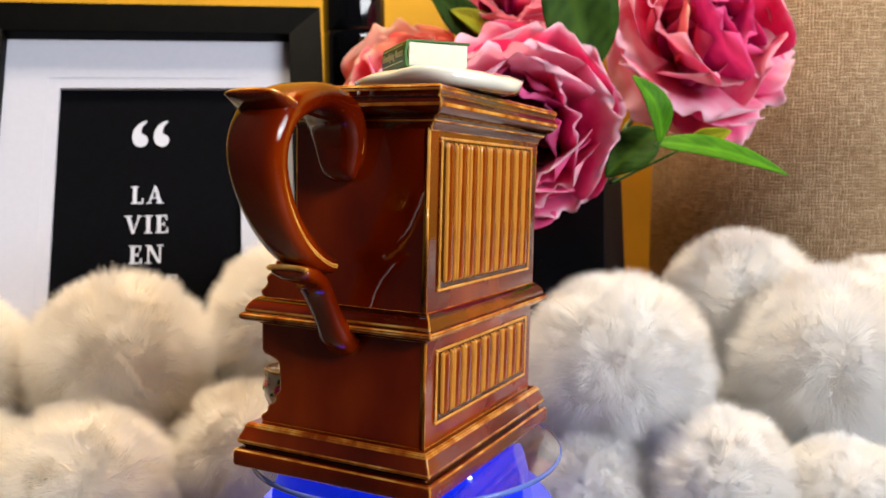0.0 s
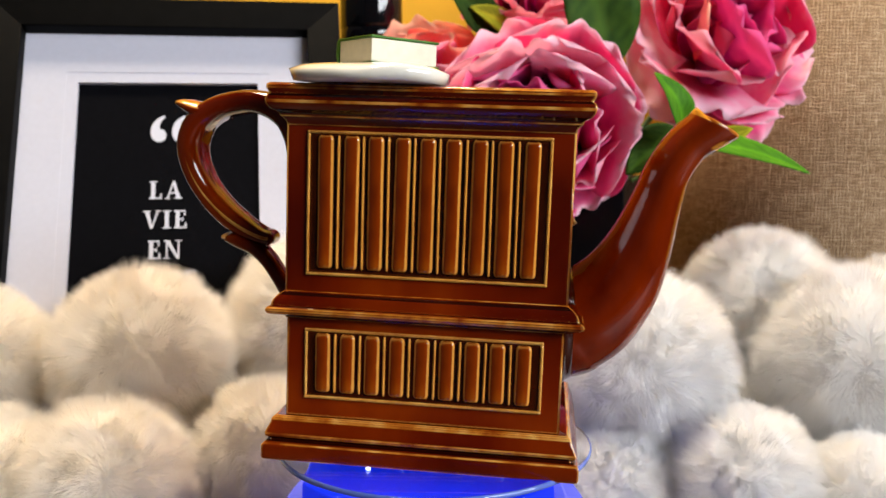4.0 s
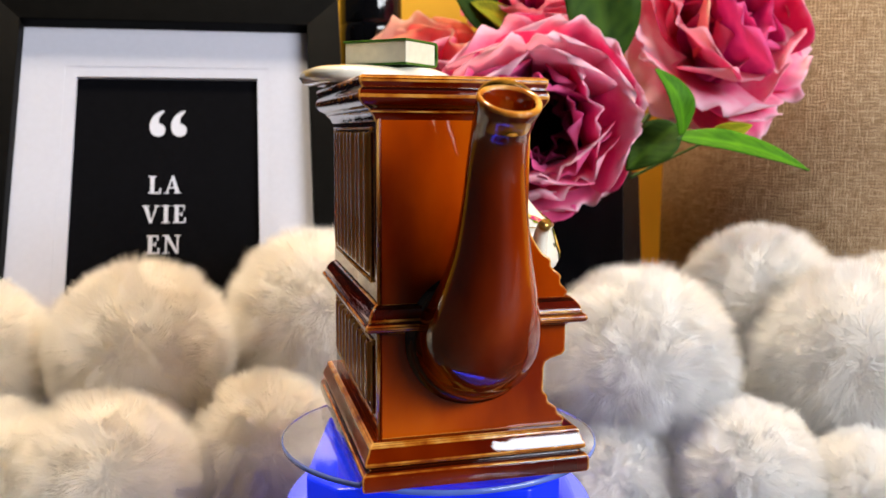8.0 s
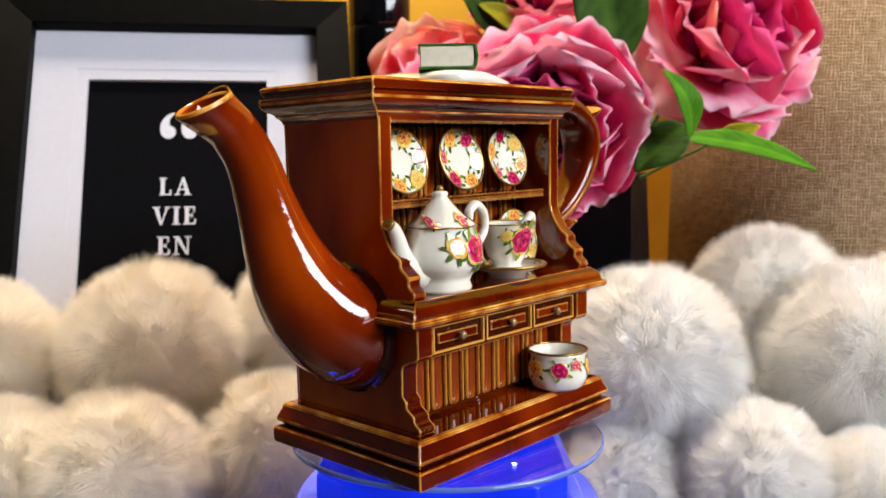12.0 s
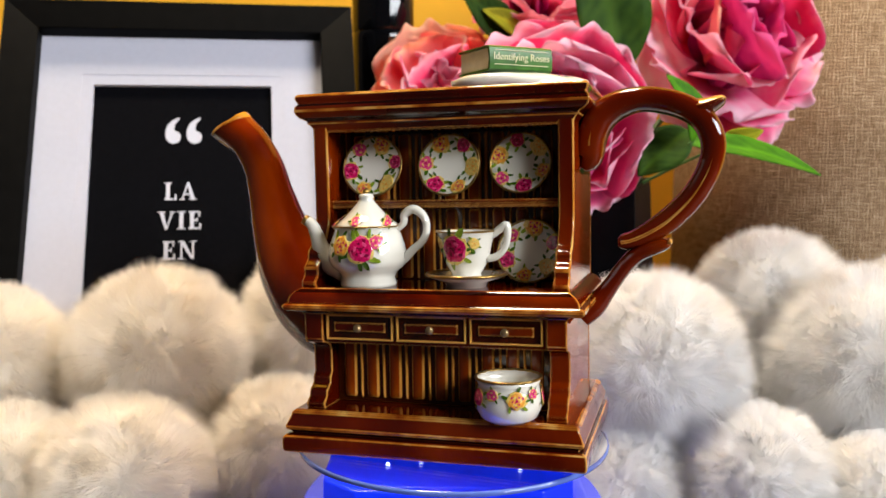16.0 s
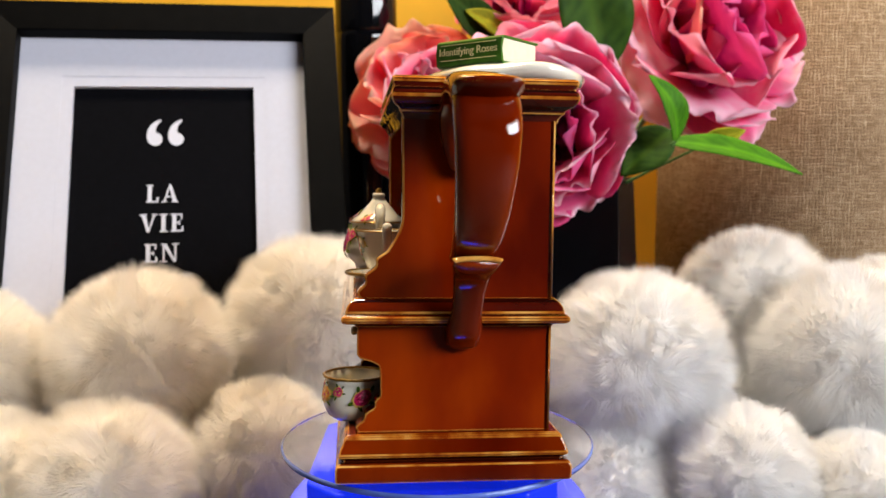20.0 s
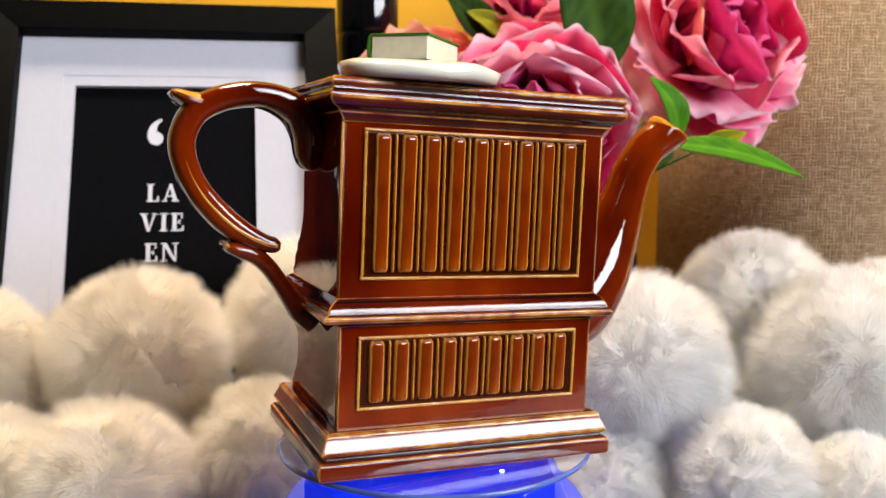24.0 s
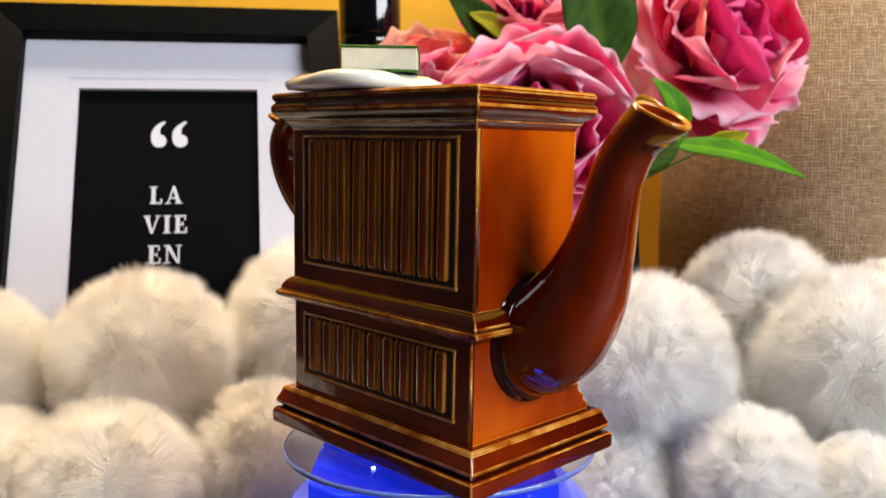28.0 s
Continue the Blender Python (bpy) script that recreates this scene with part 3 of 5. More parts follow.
def dresser_teapot():
    pot = thing("dresser_teapot", pose(0, 0, 0), "glossy brown ceramic teapot shaped like a kitchen dresser", "teapot")
    G2 = [GLAZE, HONEY, DARK_GLAZE]
    G3 = G2 + [AMBER, WARM, CHESTNUT]
    # stepped plinth
    bm = bmesh.new()
    inset = [(0.0024, -0.0018), (0.0007, -0.0010), (0.0, 0.0006), (0.0, 0.0060), (0.0007, 0.0076), (0.0020, 0.0084), (0.0044, 0.0088), (0.0038, 0.0098), (0.0018, 0.0112), (0.0014, 0.0126), (0.0024, 0.0150), (0.0040, 0.0184), (0.0042, 0.0200), (0.0050, 0.0210), (0.0062, 0.0216)]
    rings(bm, [(0.083 - k, -0.058 + k, 0.0584 - k, z) for k, z in inset])
    bm.normal_update()
    glaze_band(bm, [(0.0085, 0.0105)])
    soften(bm, 0.00055, 1, 2, 24)
    part("plinth", bm, G2, pot, weighted=True)
    # lower cupboard: closed back part, two bracketed sides, drawer case
    bm = bmesh.new()
    box(bm, -0.0614, 0.0614, -0.0272, 0.0486, 0.0212, 0.0780)
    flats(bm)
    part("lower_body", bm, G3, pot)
    for s in (-1, 1):
        outline = [(0.0487, 0.0212), (0.0487, 0.078), (-0.0478, 0.078), (-0.0478, 0.0600), (-0.0462, 0.0580), (-0.0400, 0.0562), (-0.0372, 0.0545), (-0.0365, 0.0520)]
        outline += scalloped(-0.0362, -0.0472, 0.0400, 0.0212, 3, 0.0017, 0.0)
        bm = bmesh.new()
        prism(bm, outline, min(s * 0.0722, s * 0.0615), max(s * 0.0722, s * 0.0615))
        soften(bm, 0.0010, 1, 2, 30)
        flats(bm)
        part("lower_side", bm, G3, pot, weighted=True)
    bm = bmesh.new()
    box(bm, -0.0613, 0.0613, -0.0440, -0.0262, 0.0572, 0.0780)
    soften(bm, 0.0006, -1, 2, 40)
    part("drawer_case", bm, G2, pot, weighted=True)
    for x0, x1 in ((-0.0600, -0.0215), (-0.0195, 0.0190), (0.0210, 0.0595)):
        bm = bmesh.new()
        box(bm, x0, x1, -0.0462, -0.0437, 0.0598, 0.0738)
        front = [f for f in bm.faces if f.normal.y < -0.9 or f.calc_center_median().y < -0.0461]
        bmesh.ops.inset_region(bm, faces=front, thickness=0.0015, depth=0)
        bmesh.ops.translate(bm, verts=front[0].verts[:], vec=(0, 0.0012, 0))
        for f in bm.faces:
            if len(set(f.verts) & set(front[0].verts)) == 2:
                f.material_index = 1
        front[0].material_index = 2
        bm.normal_update()
        soften(bm, 0.00035, -1, 2, 30)
        drawer = part("drawer", bm, G2, pot, weighted=True)
        for e0, e1, b0, b1 in ((x0, x1, 0.0598, 0.0608), (x0, x1, 0.0728, 0.0738), (x0, x0 + 0.0010, 0.0608, 0.0728), (x1 - 0.0010, x1, 0.0608, 0.0728)):
            bm = bmesh.new()
            box(bm, e0, e1, -0.0468, -0.0440, b0, b1)
            soften(bm, 0.0003, -1, 2, 40)
            part("drawer_moulding", bm, HONEY, drawer, weighted=True)
        bm = bmesh.new()
        box(bm, x0 + 0.0045, x1 - 0.0045, -0.0459, -0.0400, 0.0642, 0.0695)
        soften(bm, 0.0004, -1, 2, 30)
        part("drawer_panel", bm, G2, drawer, weighted=True)
        bm = bmesh.new()
        lathe(bm, [(0.0, 0.0), (0.0011, 0.0), (0.0010, 0.0012), (0.0022, 0.0022), (0.0024, 0.0034), (0.0016, 0.0044), (0.0, 0.0047)], 14)
        knob = part("drawer_knob", bm, plain("knob_gilt", (0.42, 0.28, 0.13), 0.2, 0.6, 300, 0.3), drawer, "small gilded round knob", smooth=True)
        knob.matrix_basis = pose((x0 + x1) / 2, -0.0460, 0.0668, 90)
    slat_row(pot, -0.0280, -1, -0.0600, 0.0600, 0.0240, 0.0572, 9, 0.0072, 0.0014)
    # worktop moulding
    bm = bmesh.new()
    edge = [(0.0728, 0.0738), (0.0733, 0.0748), (0.0748, 0.0756), (0.0798, 0.0762), (0.0815, 0.0770), (0.0823, 0.0784), (0.0818, 0.0798), (0.0803, 0.0806), (0.0794, 0.0809), (0.0796, 0.0818), (0.0786, 0.0842), (0.0766, 0.0864), (0.0745, 0.0878), (0.0733, 0.0885)]
    rings(bm, [(h, -0.0485 - (h - 0.0728) * 0.745, 0.0492 + (h - 0.0728) * 0.755, z) for h, z in edge])
    bm.normal_update()
    glaze_band(bm, [(0.0739, 0.0761), (0.0804, 0.0812), (0.0868, 0.0880)])
    soften(bm, 0.00055, 1, 2, 30)
    part("worktop", bm, G2, pot, weighted=True)
    # upper cupboard: closed back part, bracketed sides, head rail
    bm = bmesh.new()
    box(bm, -0.0649, 0.0649, 0.0000, 0.0486, 0.0870, 0.1800)
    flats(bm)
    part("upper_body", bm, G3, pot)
    for s in (-1, 1):
        outline = [(0.0487, 0.087), (0.0487, 0.180), (-0.0268, 0.180)] + scalloped(-0.0262, -0.0462, 0.128, 0.087, 3, 0.0022, 0.40)
        bm = bmesh.new()
        prism(bm, outline, min(s * 0.0735, s * 0.0650), max(s * 0.0735, s * 0.0650))
        soften(bm, 0.0010, 1, 2, 30)
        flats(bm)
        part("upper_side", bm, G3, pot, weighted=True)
    bm = bmesh.new()
    box(bm, -0.0652, 0.0652, -0.0262, 0.0005, 0.1735, 0.1800)
    soften(bm, 0.0006, -1, 2, 40)
    part("head_rail", bm, G2, pot, weighted=True)
    bm = bmesh.new()
    box(bm, -0.0652, 0.0652, -0.0215, 0.0008, 0.1305, 0.1325)
    box(bm, -0.0652, 0.0652, -0.0215, -0.0185, 0.1326, 0.1352)
    soften(bm, 0.0006, -1, 2, 40)
    part("plate_shelf", bm, G2, pot, weighted=True)
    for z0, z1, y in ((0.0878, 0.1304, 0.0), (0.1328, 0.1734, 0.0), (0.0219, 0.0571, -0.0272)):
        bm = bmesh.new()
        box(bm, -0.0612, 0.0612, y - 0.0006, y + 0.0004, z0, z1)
        part("panel_ground", bm, DARK_GLAZE, pot, "dark glaze behind the beads")
    slat_row(pot, -0.0008, -1, -0.0618, 0.0618, 0.1340, 0.1728, 9, 0.0078, 0.0018)
    slat_row(pot, -0.0008, -1, -0.0618, 0.0618, 0.0890, 0.1295, 9, 0.0072, 0.0014)
    # cornice
    bm = bmesh.new()
    inset = [(0.0092, 0.1742), (0.0084, 0.1766), (0.0070, 0.1782), (0.0060, 0.1786), (0.0060, 0.1798), (0.0050, 0.1806), (0.0024, 0.1818), (0.0008, 0.1836), (0.0002, 0.1850), (0.0, 0.1866), (0.0006, 0.1884), (0.0020, 0.1897), (0.0012, 0.1910), (0.0005, 0.1926), (0.0008, 0.1942), (0.0024, 0.1952)]
    rings(bm, [(0.0824 - k, -0.0326 + 0.7 * k, 0.0588 - k, z) for k, z in inset])
    bm.normal_update()
    glaze_band(bm, [(0.1799, 0.1812), (0.1888, 0.1903)])
    glaze_band(bm, [(0.1843, 0.1858)], 1)
    soften(bm, 0.00055, 1, 2, 30)
    part("cornice", bm, G2, pot, weighted=True)
    # the back, one smooth slab on each storey
    for name, hx, z0, z1 in (("upper_back", 0.0737, 0.0872, 0.1795), ("lower_back", 0.0724, 0.0214, 0.0775)):
        bm = bmesh.new()
        box(bm, -hx, hx, 0.0466, 0.0490, z0, z1)
        for f in bm.faces:
            f.material_index = 1
        bm.normal_update()
        edges = [e for e in bm.edges if all(v.co.y > 0.0489 for v in e.verts) and abs(e.verts[0].co.x - e.verts[1].co.x) < 1e-6]
        bmesh.ops.bevel(bm, geom=edges, offset=0.0011, segments=3, profile=0.6, affect="EDGES", material=0)
        part(name, bm, [HONEY, WARM], pot, weighted=True)
    # sunk panels of beads on the back
    for z0, z1 in ((0.0972, 0.1720), (0.0312, 0.0690)):
        w = 0.0017
        for x0, x1, a, b in ((-0.0625, 0.0625, z0, z0 + w), (-0.0625, 0.0625, z1 - w, z1), (-0.0625, -0.0625 + w, z0 + w, z1 - w), (0.0625 - w, 0.0625, z0 + w, z1 - w)):
            bm = bmesh.new()
            box(bm, x0, x1, 0.0480, 0.0503, a, b)
            soften(bm, 0.0007, 1, 2, 40)
            part("panel_moulding", bm, G2, pot, weighted=True)
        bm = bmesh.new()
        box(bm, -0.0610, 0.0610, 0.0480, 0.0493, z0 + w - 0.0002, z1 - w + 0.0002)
        part("panel_ground", bm, DARK_GLAZE, pot, "dark glaze behind the beads")
        slat_row(pot, 0.0494, 1, -0.0590, 0.0590, z0 + 0.0038, z1 - 0.0024, 9, 0.0081, 0.0015)
    # spout
    path = spline([(-0.0600, 0.0005, 0.0690, 0.0310, 0.0325), (-0.0735, 0.0005, 0.0700, 0.0305, 0.0315), (-0.0790, 0.0008, 0.0722, 0.0292, 0.0305), (-0.0895, 0.0022, 0.0795, 0.0268, 0.0288), (-0.1018, 0.0036, 0.0955, 0.0228, 0.0236),
                   (-0.1112, 0.0048, 0.1160, 0.0178, 0.0180), (-0.1180, 0.0062, 0.1385, 0.0138, 0.0143), (-0.1232, 0.0074, 0.1560, 0.0123, 0.0126), (-0.1318, 0.0086, 0.1705, 0.0117, 0.0120), (-0.1395, 0.0094, 0.1775, 0.0121, 0.0125), (-0.1445, 0.0096, 0.1818, 0.0130, 0.0130)], 6)
    bm = bmesh.new()
    rows = tube(bm, path, 32, True, False)
    # the mouth: tipped forward, drawn to a blunt beak, with a rolled rim round an open bore
    lip, c = rows[-1], Vector((-0.1445, 0.0096, 0.1818))
    out, fore = Vector((-0.45, 0.0, 0.89)), Vector((-0.89, 0.0, -0.45))

    def mouth(i, share, up):
        a = 2 * math.pi * i / len(lip)
        reach = 0.0150 if math.cos(a) > 0 else 0.0124
        return c + fore * (reach * share * math.cos(a)) + Vector((0, 1, 0)) * (0.0130 * share * math.sin(a)) + out * up
    for i, v in enumerate(lip):
        v.co = mouth(i, 1.0, 0.0)
    prev = lip
    for share, up in ((1.0, 0.0010), (0.95, 0.0018), (0.87, 0.0018), (0.80, 0.0006), (0.74, -0.0040), (0.60, -0.0110)):
        cur = [bm.verts.new(mouth(i, share, up)) for i in range(len(lip))]
        for i in range(len(cur)):
            j = (i + 1) % len(cur)
            f = bm.faces.new((prev[i], prev[j], cur[j], cur[i]))
            f.material_index = 1 if up > 0 else 0
        prev = cur
    bmesh.ops.recalc_face_normals(bm, faces=bm.faces[:])
    part("spout", bm, [SPOUT_GLAZE, HONEY], pot, "curved brown spout with a honey lip", smooth=True)
    bm = bmesh.new()
    fillet = []
    for r, x in ((0.0340, -0.0733), (0.0334, -0.0738), (0.0324, -0.0745), (0.0315, -0.0757), (0.0308, -0.0776), (0.0290, -0.0776)):
        fillet.append([bm.verts.new((x, 0.0006 + 1.03 * r * math.cos(2 * math.pi * i / 48), 0.0702 + r * math.sin(2 * math.pi * i / 48))) for i in range(48)])
    for a, b in zip(fillet, fillet[1:]):
        for i in range(48):
            bm.faces.new((a[i], a[(i + 1) % 48], b[(i + 1) % 48], b[i]))
    bmesh.ops.recalc_face_normals(bm, faces=bm.faces[:])
    part("spout_root", bm, DARK_GLAZE, pot, "dark glaze fillet round the foot of the spout", smooth=True)
    # handle, flat loop with a thumb tip and a collar
    loop = spline([(0.0735, 0.004, 0.1535, 0.0034, 0.0060), (0.0782, 0.004, 0.1560, 0.0068, 0.0098), (0.0798, 0.004, 0.1680, 0.0080, 0.0130), (0.0845, 0.004, 0.1785, 0.0084, 0.0140), (0.0932, 0.004, 0.1843, 0.0076, 0.0141), (0.1035, 0.004, 0.1870, 0.0067, 0.0141),
                   (0.1135, 0.004, 0.1866, 0.0066, 0.0142), (0.1262, 0.004, 0.1832, 0.0066, 0.0144), (0.1368, 0.004, 0.1765, 0.0066, 0.0144), (0.1421, 0.004, 0.1675, 0.0066, 0.0142), (0.1432, 0.004, 0.1585, 0.0065, 0.0136), (0.1404, 0.004, 0.1480, 0.0064, 0.0129), (0.1348, 0.004, 0.1376, 0.0064, 0.0122),
                   (0.1274, 0.004, 0.1286, 0.0066, 0.0115), (0.1188, 0.004, 0.1208, 0.0066, 0.0108), (0.1090, 0.004, 0.1148, 0.0056, 0.0102), (0.1010, 0.004, 0.1114, 0.0046, 0.0098), (0.0962, 0.004, 0.1104, 0.0042, 0.0096), (0.0940, 0.004, 0.1102, 0.0026, 0.0084)], 5)
    bm = bmesh.new()
    tube(bm, loop, 28, square=0.62)
    handle = part("handle", bm, WARM, pot, "looped brown handle with honey edges", smooth=True)
    for e in (-1, 1):
        bm = bmesh.new()
        tube(bm, [(q[0], 0.004 + e * q[4] * 0.94, q[2], 0.0013, 0.0008) for q in loop[8:-4]], 8)
        part("edge_bead", bm, HONEY, handle, smooth=True)
    bm = bmesh.new()
    tube(bm, spline([(0.1290, 0.004, 0.1798, 0.0062, 0.0138), (0.1385, 0.004, 0.1815, 0.0052, 0.0150), (0.1445, 0.004, 0.1838, 0.0038, 0.0150), (0.1478, 0.004, 0.1851, 0.0026, 0.0138), (0.1490, 0.004, 0.1856, 0.0010, 0.0112)], 4), 14)
    bm.normal_update()
    # faces turned upwards take the honey glaze
    for f in bm.faces:
        f.material_index = 1 if f.normal.z > 0.55 else 0
    part("thumb_tip", bm, [WARM, HONEY], handle, "thumb rest with a honey top", smooth=True)
    bm = bmesh.new()
    tube(bm, spline([(0.1212, 0.004, 0.1100, 0.0012, 0.0088), (0.1196, 0.004, 0.1094, 0.0030, 0.0102), (0.1140, 0.004, 0.1078, 0.0042, 0.0104), (0.1050, 0.004, 0.1042, 0.0046, 0.0092), (0.0980, 0.004, 0.0978, 0.0045, 0.0080), (0.0918, 0.004, 0.0893, 0.0045, 0.0074), (0.0862, 0.004, 0.0815, 0.0052, 0.0076), (0.0805, 0.004, 0.0748, 0.0066, 0.0088), (0.0735, 0.004, 0.0690, 0.0070, 0.0090)], 5), 24, square=0.75)
    part("handle_stem", bm, [WARM], handle, "slim lower stem under the flared collar", smooth=True)
    bm = bmesh.new()
    tube(bm, [(0.1213, 0.004 + 0.0104 * math.cos(a), 0.1101 + 0.0012 * math.sin(a), 0.0013, 0.0013) for a in np.linspace(0, math.pi, 14)], 8, up=(1, 0, 0))
    part("collar", bm, [HONEY], handle, "honey line round the collar", smooth=True)

    def gilt_ring(parent, r, z, thick, name="gilt_rim", wave=0.0, lobes=8, n=40):
        bm = bmesh.new()
        m = 6
        rows = []
        for i in range(n):
            a = 2 * math.pi * i / n
            rr = r * (1 + wave * math.cos(lobes * a))
            rows.append([bm.verts.new(((rr + thick * math.cos(2 * math.pi * k / m)) * math.cos(a), (rr + thick * math.cos(2 * math.pi * k / m)) * math.sin(a), z + thick * math.sin(2 * math.pi * k / m))) for k in range(m)])
        for i in range(n):
            for k in range(m):
                bm.faces.new((rows[i][k], rows[(i + 1) % n][k], rows[(i + 1) % n][(k + 1) % m], rows[i][(k + 1) % m]))
        return part(name, bm, GOLD, parent, "worn gilt line", smooth=True)

    # four display plates
    for x, y, z, r, lean, turn in ((-0.0438, -0.0100, 0.1540, 0.0178, -14, 10), (0.0018, -0.0100, 0.1540, 0.0178, -14, 55), (0.0424, -0.0100, 0.1542, 0.0172, -14, 100), (0.0474, -0.0130, 0.1060, 0.0178, -16, 20)):
        bm = bmesh.new()
        lathe(bm, [(0.0, 0.0), (r * 0.62, 0.0), (r * 0.70, 0.0003), (r * 0.98, 0.0024), (r, 0.0029), (r * 0.985, 0.0034), (r * 0.68, 0.0013), (r * 0.6, 0.0009), (0.0, 0.0009)], 40)
        plate = part("display_plate", bm, CERAMIC, pot, "white china plate with a wreath of roses", smooth=True)
        plate.matrix_basis = pose(x, y, z, 90 + lean, 0, 0) @ pose(0, 0, -0.001, 0, 0, turn)
        gilt_ring(plate, r * 0.98, 0.0031, 0.0007)
        def face(u, v, lift, r=r):
            d = math.hypot(u, v) / r
            if d > 0.96:
                u, v, d = u * 0.96 / d, v * 0.96 / d, 0.96
            zz = 0.0009 if d < 0.6 else 0.0009 + (d - 0.6) / 0.385 * 0.0025
            return (u, v, zz + 0.00025 + lift)
        for k in range(6):
            a = 2 * math.pi * k / 6
            rose_spray(plate, face, 0.77 * r * math.cos(a), 0.77 * r * math.sin(a), r * (0.27 if k % 2 else 0.22), (0, 2, 1, 0, 2, 3)[k], 7, a)

    # small white teapot on the worktop
    tp = [(0.0, 0.0), (0.0158, 0.0), (0.0162, 0.0018), (0.0152, 0.0050), (0.0166, 0.0080), (0.0206, 0.0112), (0.0223, 0.0148), (0.0220, 0.0190), (0.0207, 0.0238), (0.0192, 0.0282), (0.0183, 0.0310), (0.0188, 0.0322), (0.0191, 0.0328), (0.0, 0.0328)]
    bm = bmesh.new()
    lathe(bm, tp, 40, (0, 0, 0), 0.92, 0.02, 6)
    small = part("miniature_teapot", bm, CERAMIC, pot, "miniature white china teapot with painted roses", smooth=True)
    small.matrix_basis = pose(-0.0396, -0.0340, 0.0884)
    bm = bmesh.new()
    lathe(bm, [(0.0, 0.0326), (0.0184, 0.0328), (0.0177, 0.0342), (0.0128, 0.0376), (0.0088, 0.0418), (0.0052, 0.0458), (0.0038, 0.0478), (0.0044, 0.0490), (0.0038, 0.0504), (0.0, 0.0511)], 36, (0, 0, 0), 0.94, 0.02, 6)
    lid = part("miniature_lid", bm, CERAMIC, small, smooth=True)
    bm = bmesh.new()
    lathe(bm, [(0.0, 0.0), (0.0016, 0.0), (0.0018, 0.0014), (0.0010, 0.0028), (0.0, 0.0032)], 12, (0, 0, 0.0507))
    part("lid_finial", bm, GOLD, small, "gilt lid finial", smooth=True)
    gilt_ring(small, 0.0189, 0.0330, 0.0005).scale = (1, 0.94, 1)
    bm = bmesh.new()
    tube(bm, spline([(-0.0140, 0, 0.0095, 0.0078, 0.0066), (-0.0225, 0, 0.0130, 0.0066, 0.0058), (-0.0275, 0, 0.0205, 0.0050, 0.0046), (-0.0300, 0, 0.0280, 0.0040, 0.0038), (-0.0328, 0, 0.0338, 0.0033, 0.0034), (-0.0366, 0, 0.0368, 0.0028, 0.0030)], 5), 14)
    part("miniature_spout", bm, CERAMIC, small, smooth=True)
    bm = bmesh.new()
    tube(bm, [(-0.0352, 0, 0.0358, 0.0032, 0.0033), (-0.0372, 0, 0.0371, 0.0028, 0.0031)], 14)
    part("spout_tip", bm, GOLD, small, "gilt spout tip", smooth=True)
    bm = bmesh.new()
    tube(bm, spline([(0.0172, 0, 0.0310, 0.0018, 0.0026), (0.0215, 0, 0.0345, 0.0020, 0.0027), (0.0222, 0, 0.0390, 0.0023, 0.0029), (0.0272, 0, 0.0420, 0.0026, 0.0030), (0.0330, 0, 0.0380, 0.0023, 0.0028), (0.0346, 0, 0.0312, 0.0020, 0.0026), (0.0322, 0, 0.0250, 0.0021, 0.0026), (0.0265, 0, 0.0200, 0.0023, 0.0027), (0.0220, 0, 0.0155, 0.0025, 0.0028), (0.0165, 0, 0.0120, 0.0028, 0.0030)], 5), 12)
    part("miniature_handle", bm, CERAMIC, small, smooth=True)

    def round_map(profile, squash=1.0):
        zs = [p[1] for p in profile]
        rs = [p[0] for p in profile]

        def surf(u, v, lift):
            r = float(np.interp(v, zs, rs))
            a = -math.pi / 2 + u / max(r, 0.004)
            rr = r + 0.0005 + lift
            return (rr * math.cos(a), rr * math.sin(a) * squash, v)
        return surf
    outer = [(p[0] * 1.02, p[1]) for p in tp[1:-2]]
    s = round_map(outer, 0.93)
    rose_spray(small, s, 0.0040, 0.0215, 0.0068, 0, 9, 0.3)
    rose_spray(small, s, -0.0078, 0.0232, 0.0052, 2, 7, 1.2)
    rose_spray(small, s, 0.0118, 0.0252, 0.0038, 1, 6, 2.0)
    lidmap = round_map([(0.0180, 0.0342), (0.0132, 0.0378), (0.0090, 0.0420)], 0.95)
    for u in (-0.018, 0.0, 0.018):
        rose_spray(small, lidmap, u, 0.0362, 0.0028, 1, 4, u * 90)

    # saucer and cup
    bm = bmesh.new()
    lathe(bm, [(0.0, 0.0), (0.0110, 0.0), (0.0120, 0.0030), (0.0215, 0.0060), (0.0222, 0.0068), (0.0212, 0.0072), (0.0120, 0.0045), (0.0, 0.0042)], 40)
    saucer = part("saucer", bm, CERAMIC, pot, "white china saucer with a gilt rim", smooth=True)
    saucer.matrix_basis = pose(0.0162, -0.0320, 0.0884)
    gilt_ring(saucer, 0.0215, 0.0070, 0.0009)
    cp = [(0.0, 0.0), (0.0078, 0.0), (0.0082, 0.0014), (0.0078, 0.0028), (0.0108, 0.0075), (0.0128, 0.0130), (0.0140, 0.0190), (0.0158, 0.0246), (0.0162, 0.0254)]
    bm = bmesh.new()
    lathe(bm, cp + [(0.0154, 0.0252), (0.0132, 0.0190), (0.0118, 0.0120), (0.0080, 0.0060), (0.0, 0.0045)], 40, (0, 0, 0), 1.0, 0.018, 8)
    cup = part("teacup", bm, CERAMIC, pot, "miniature white china teacup with a painted rose", smooth=True)
    cup.matrix_basis = pose(0.0162, -0.0320, 0.0930)
    gilt_ring(cup, 0.0159, 0.0254, 0.0005, "gilt_rim", 0.018, 8)
    bm = bmesh.new()
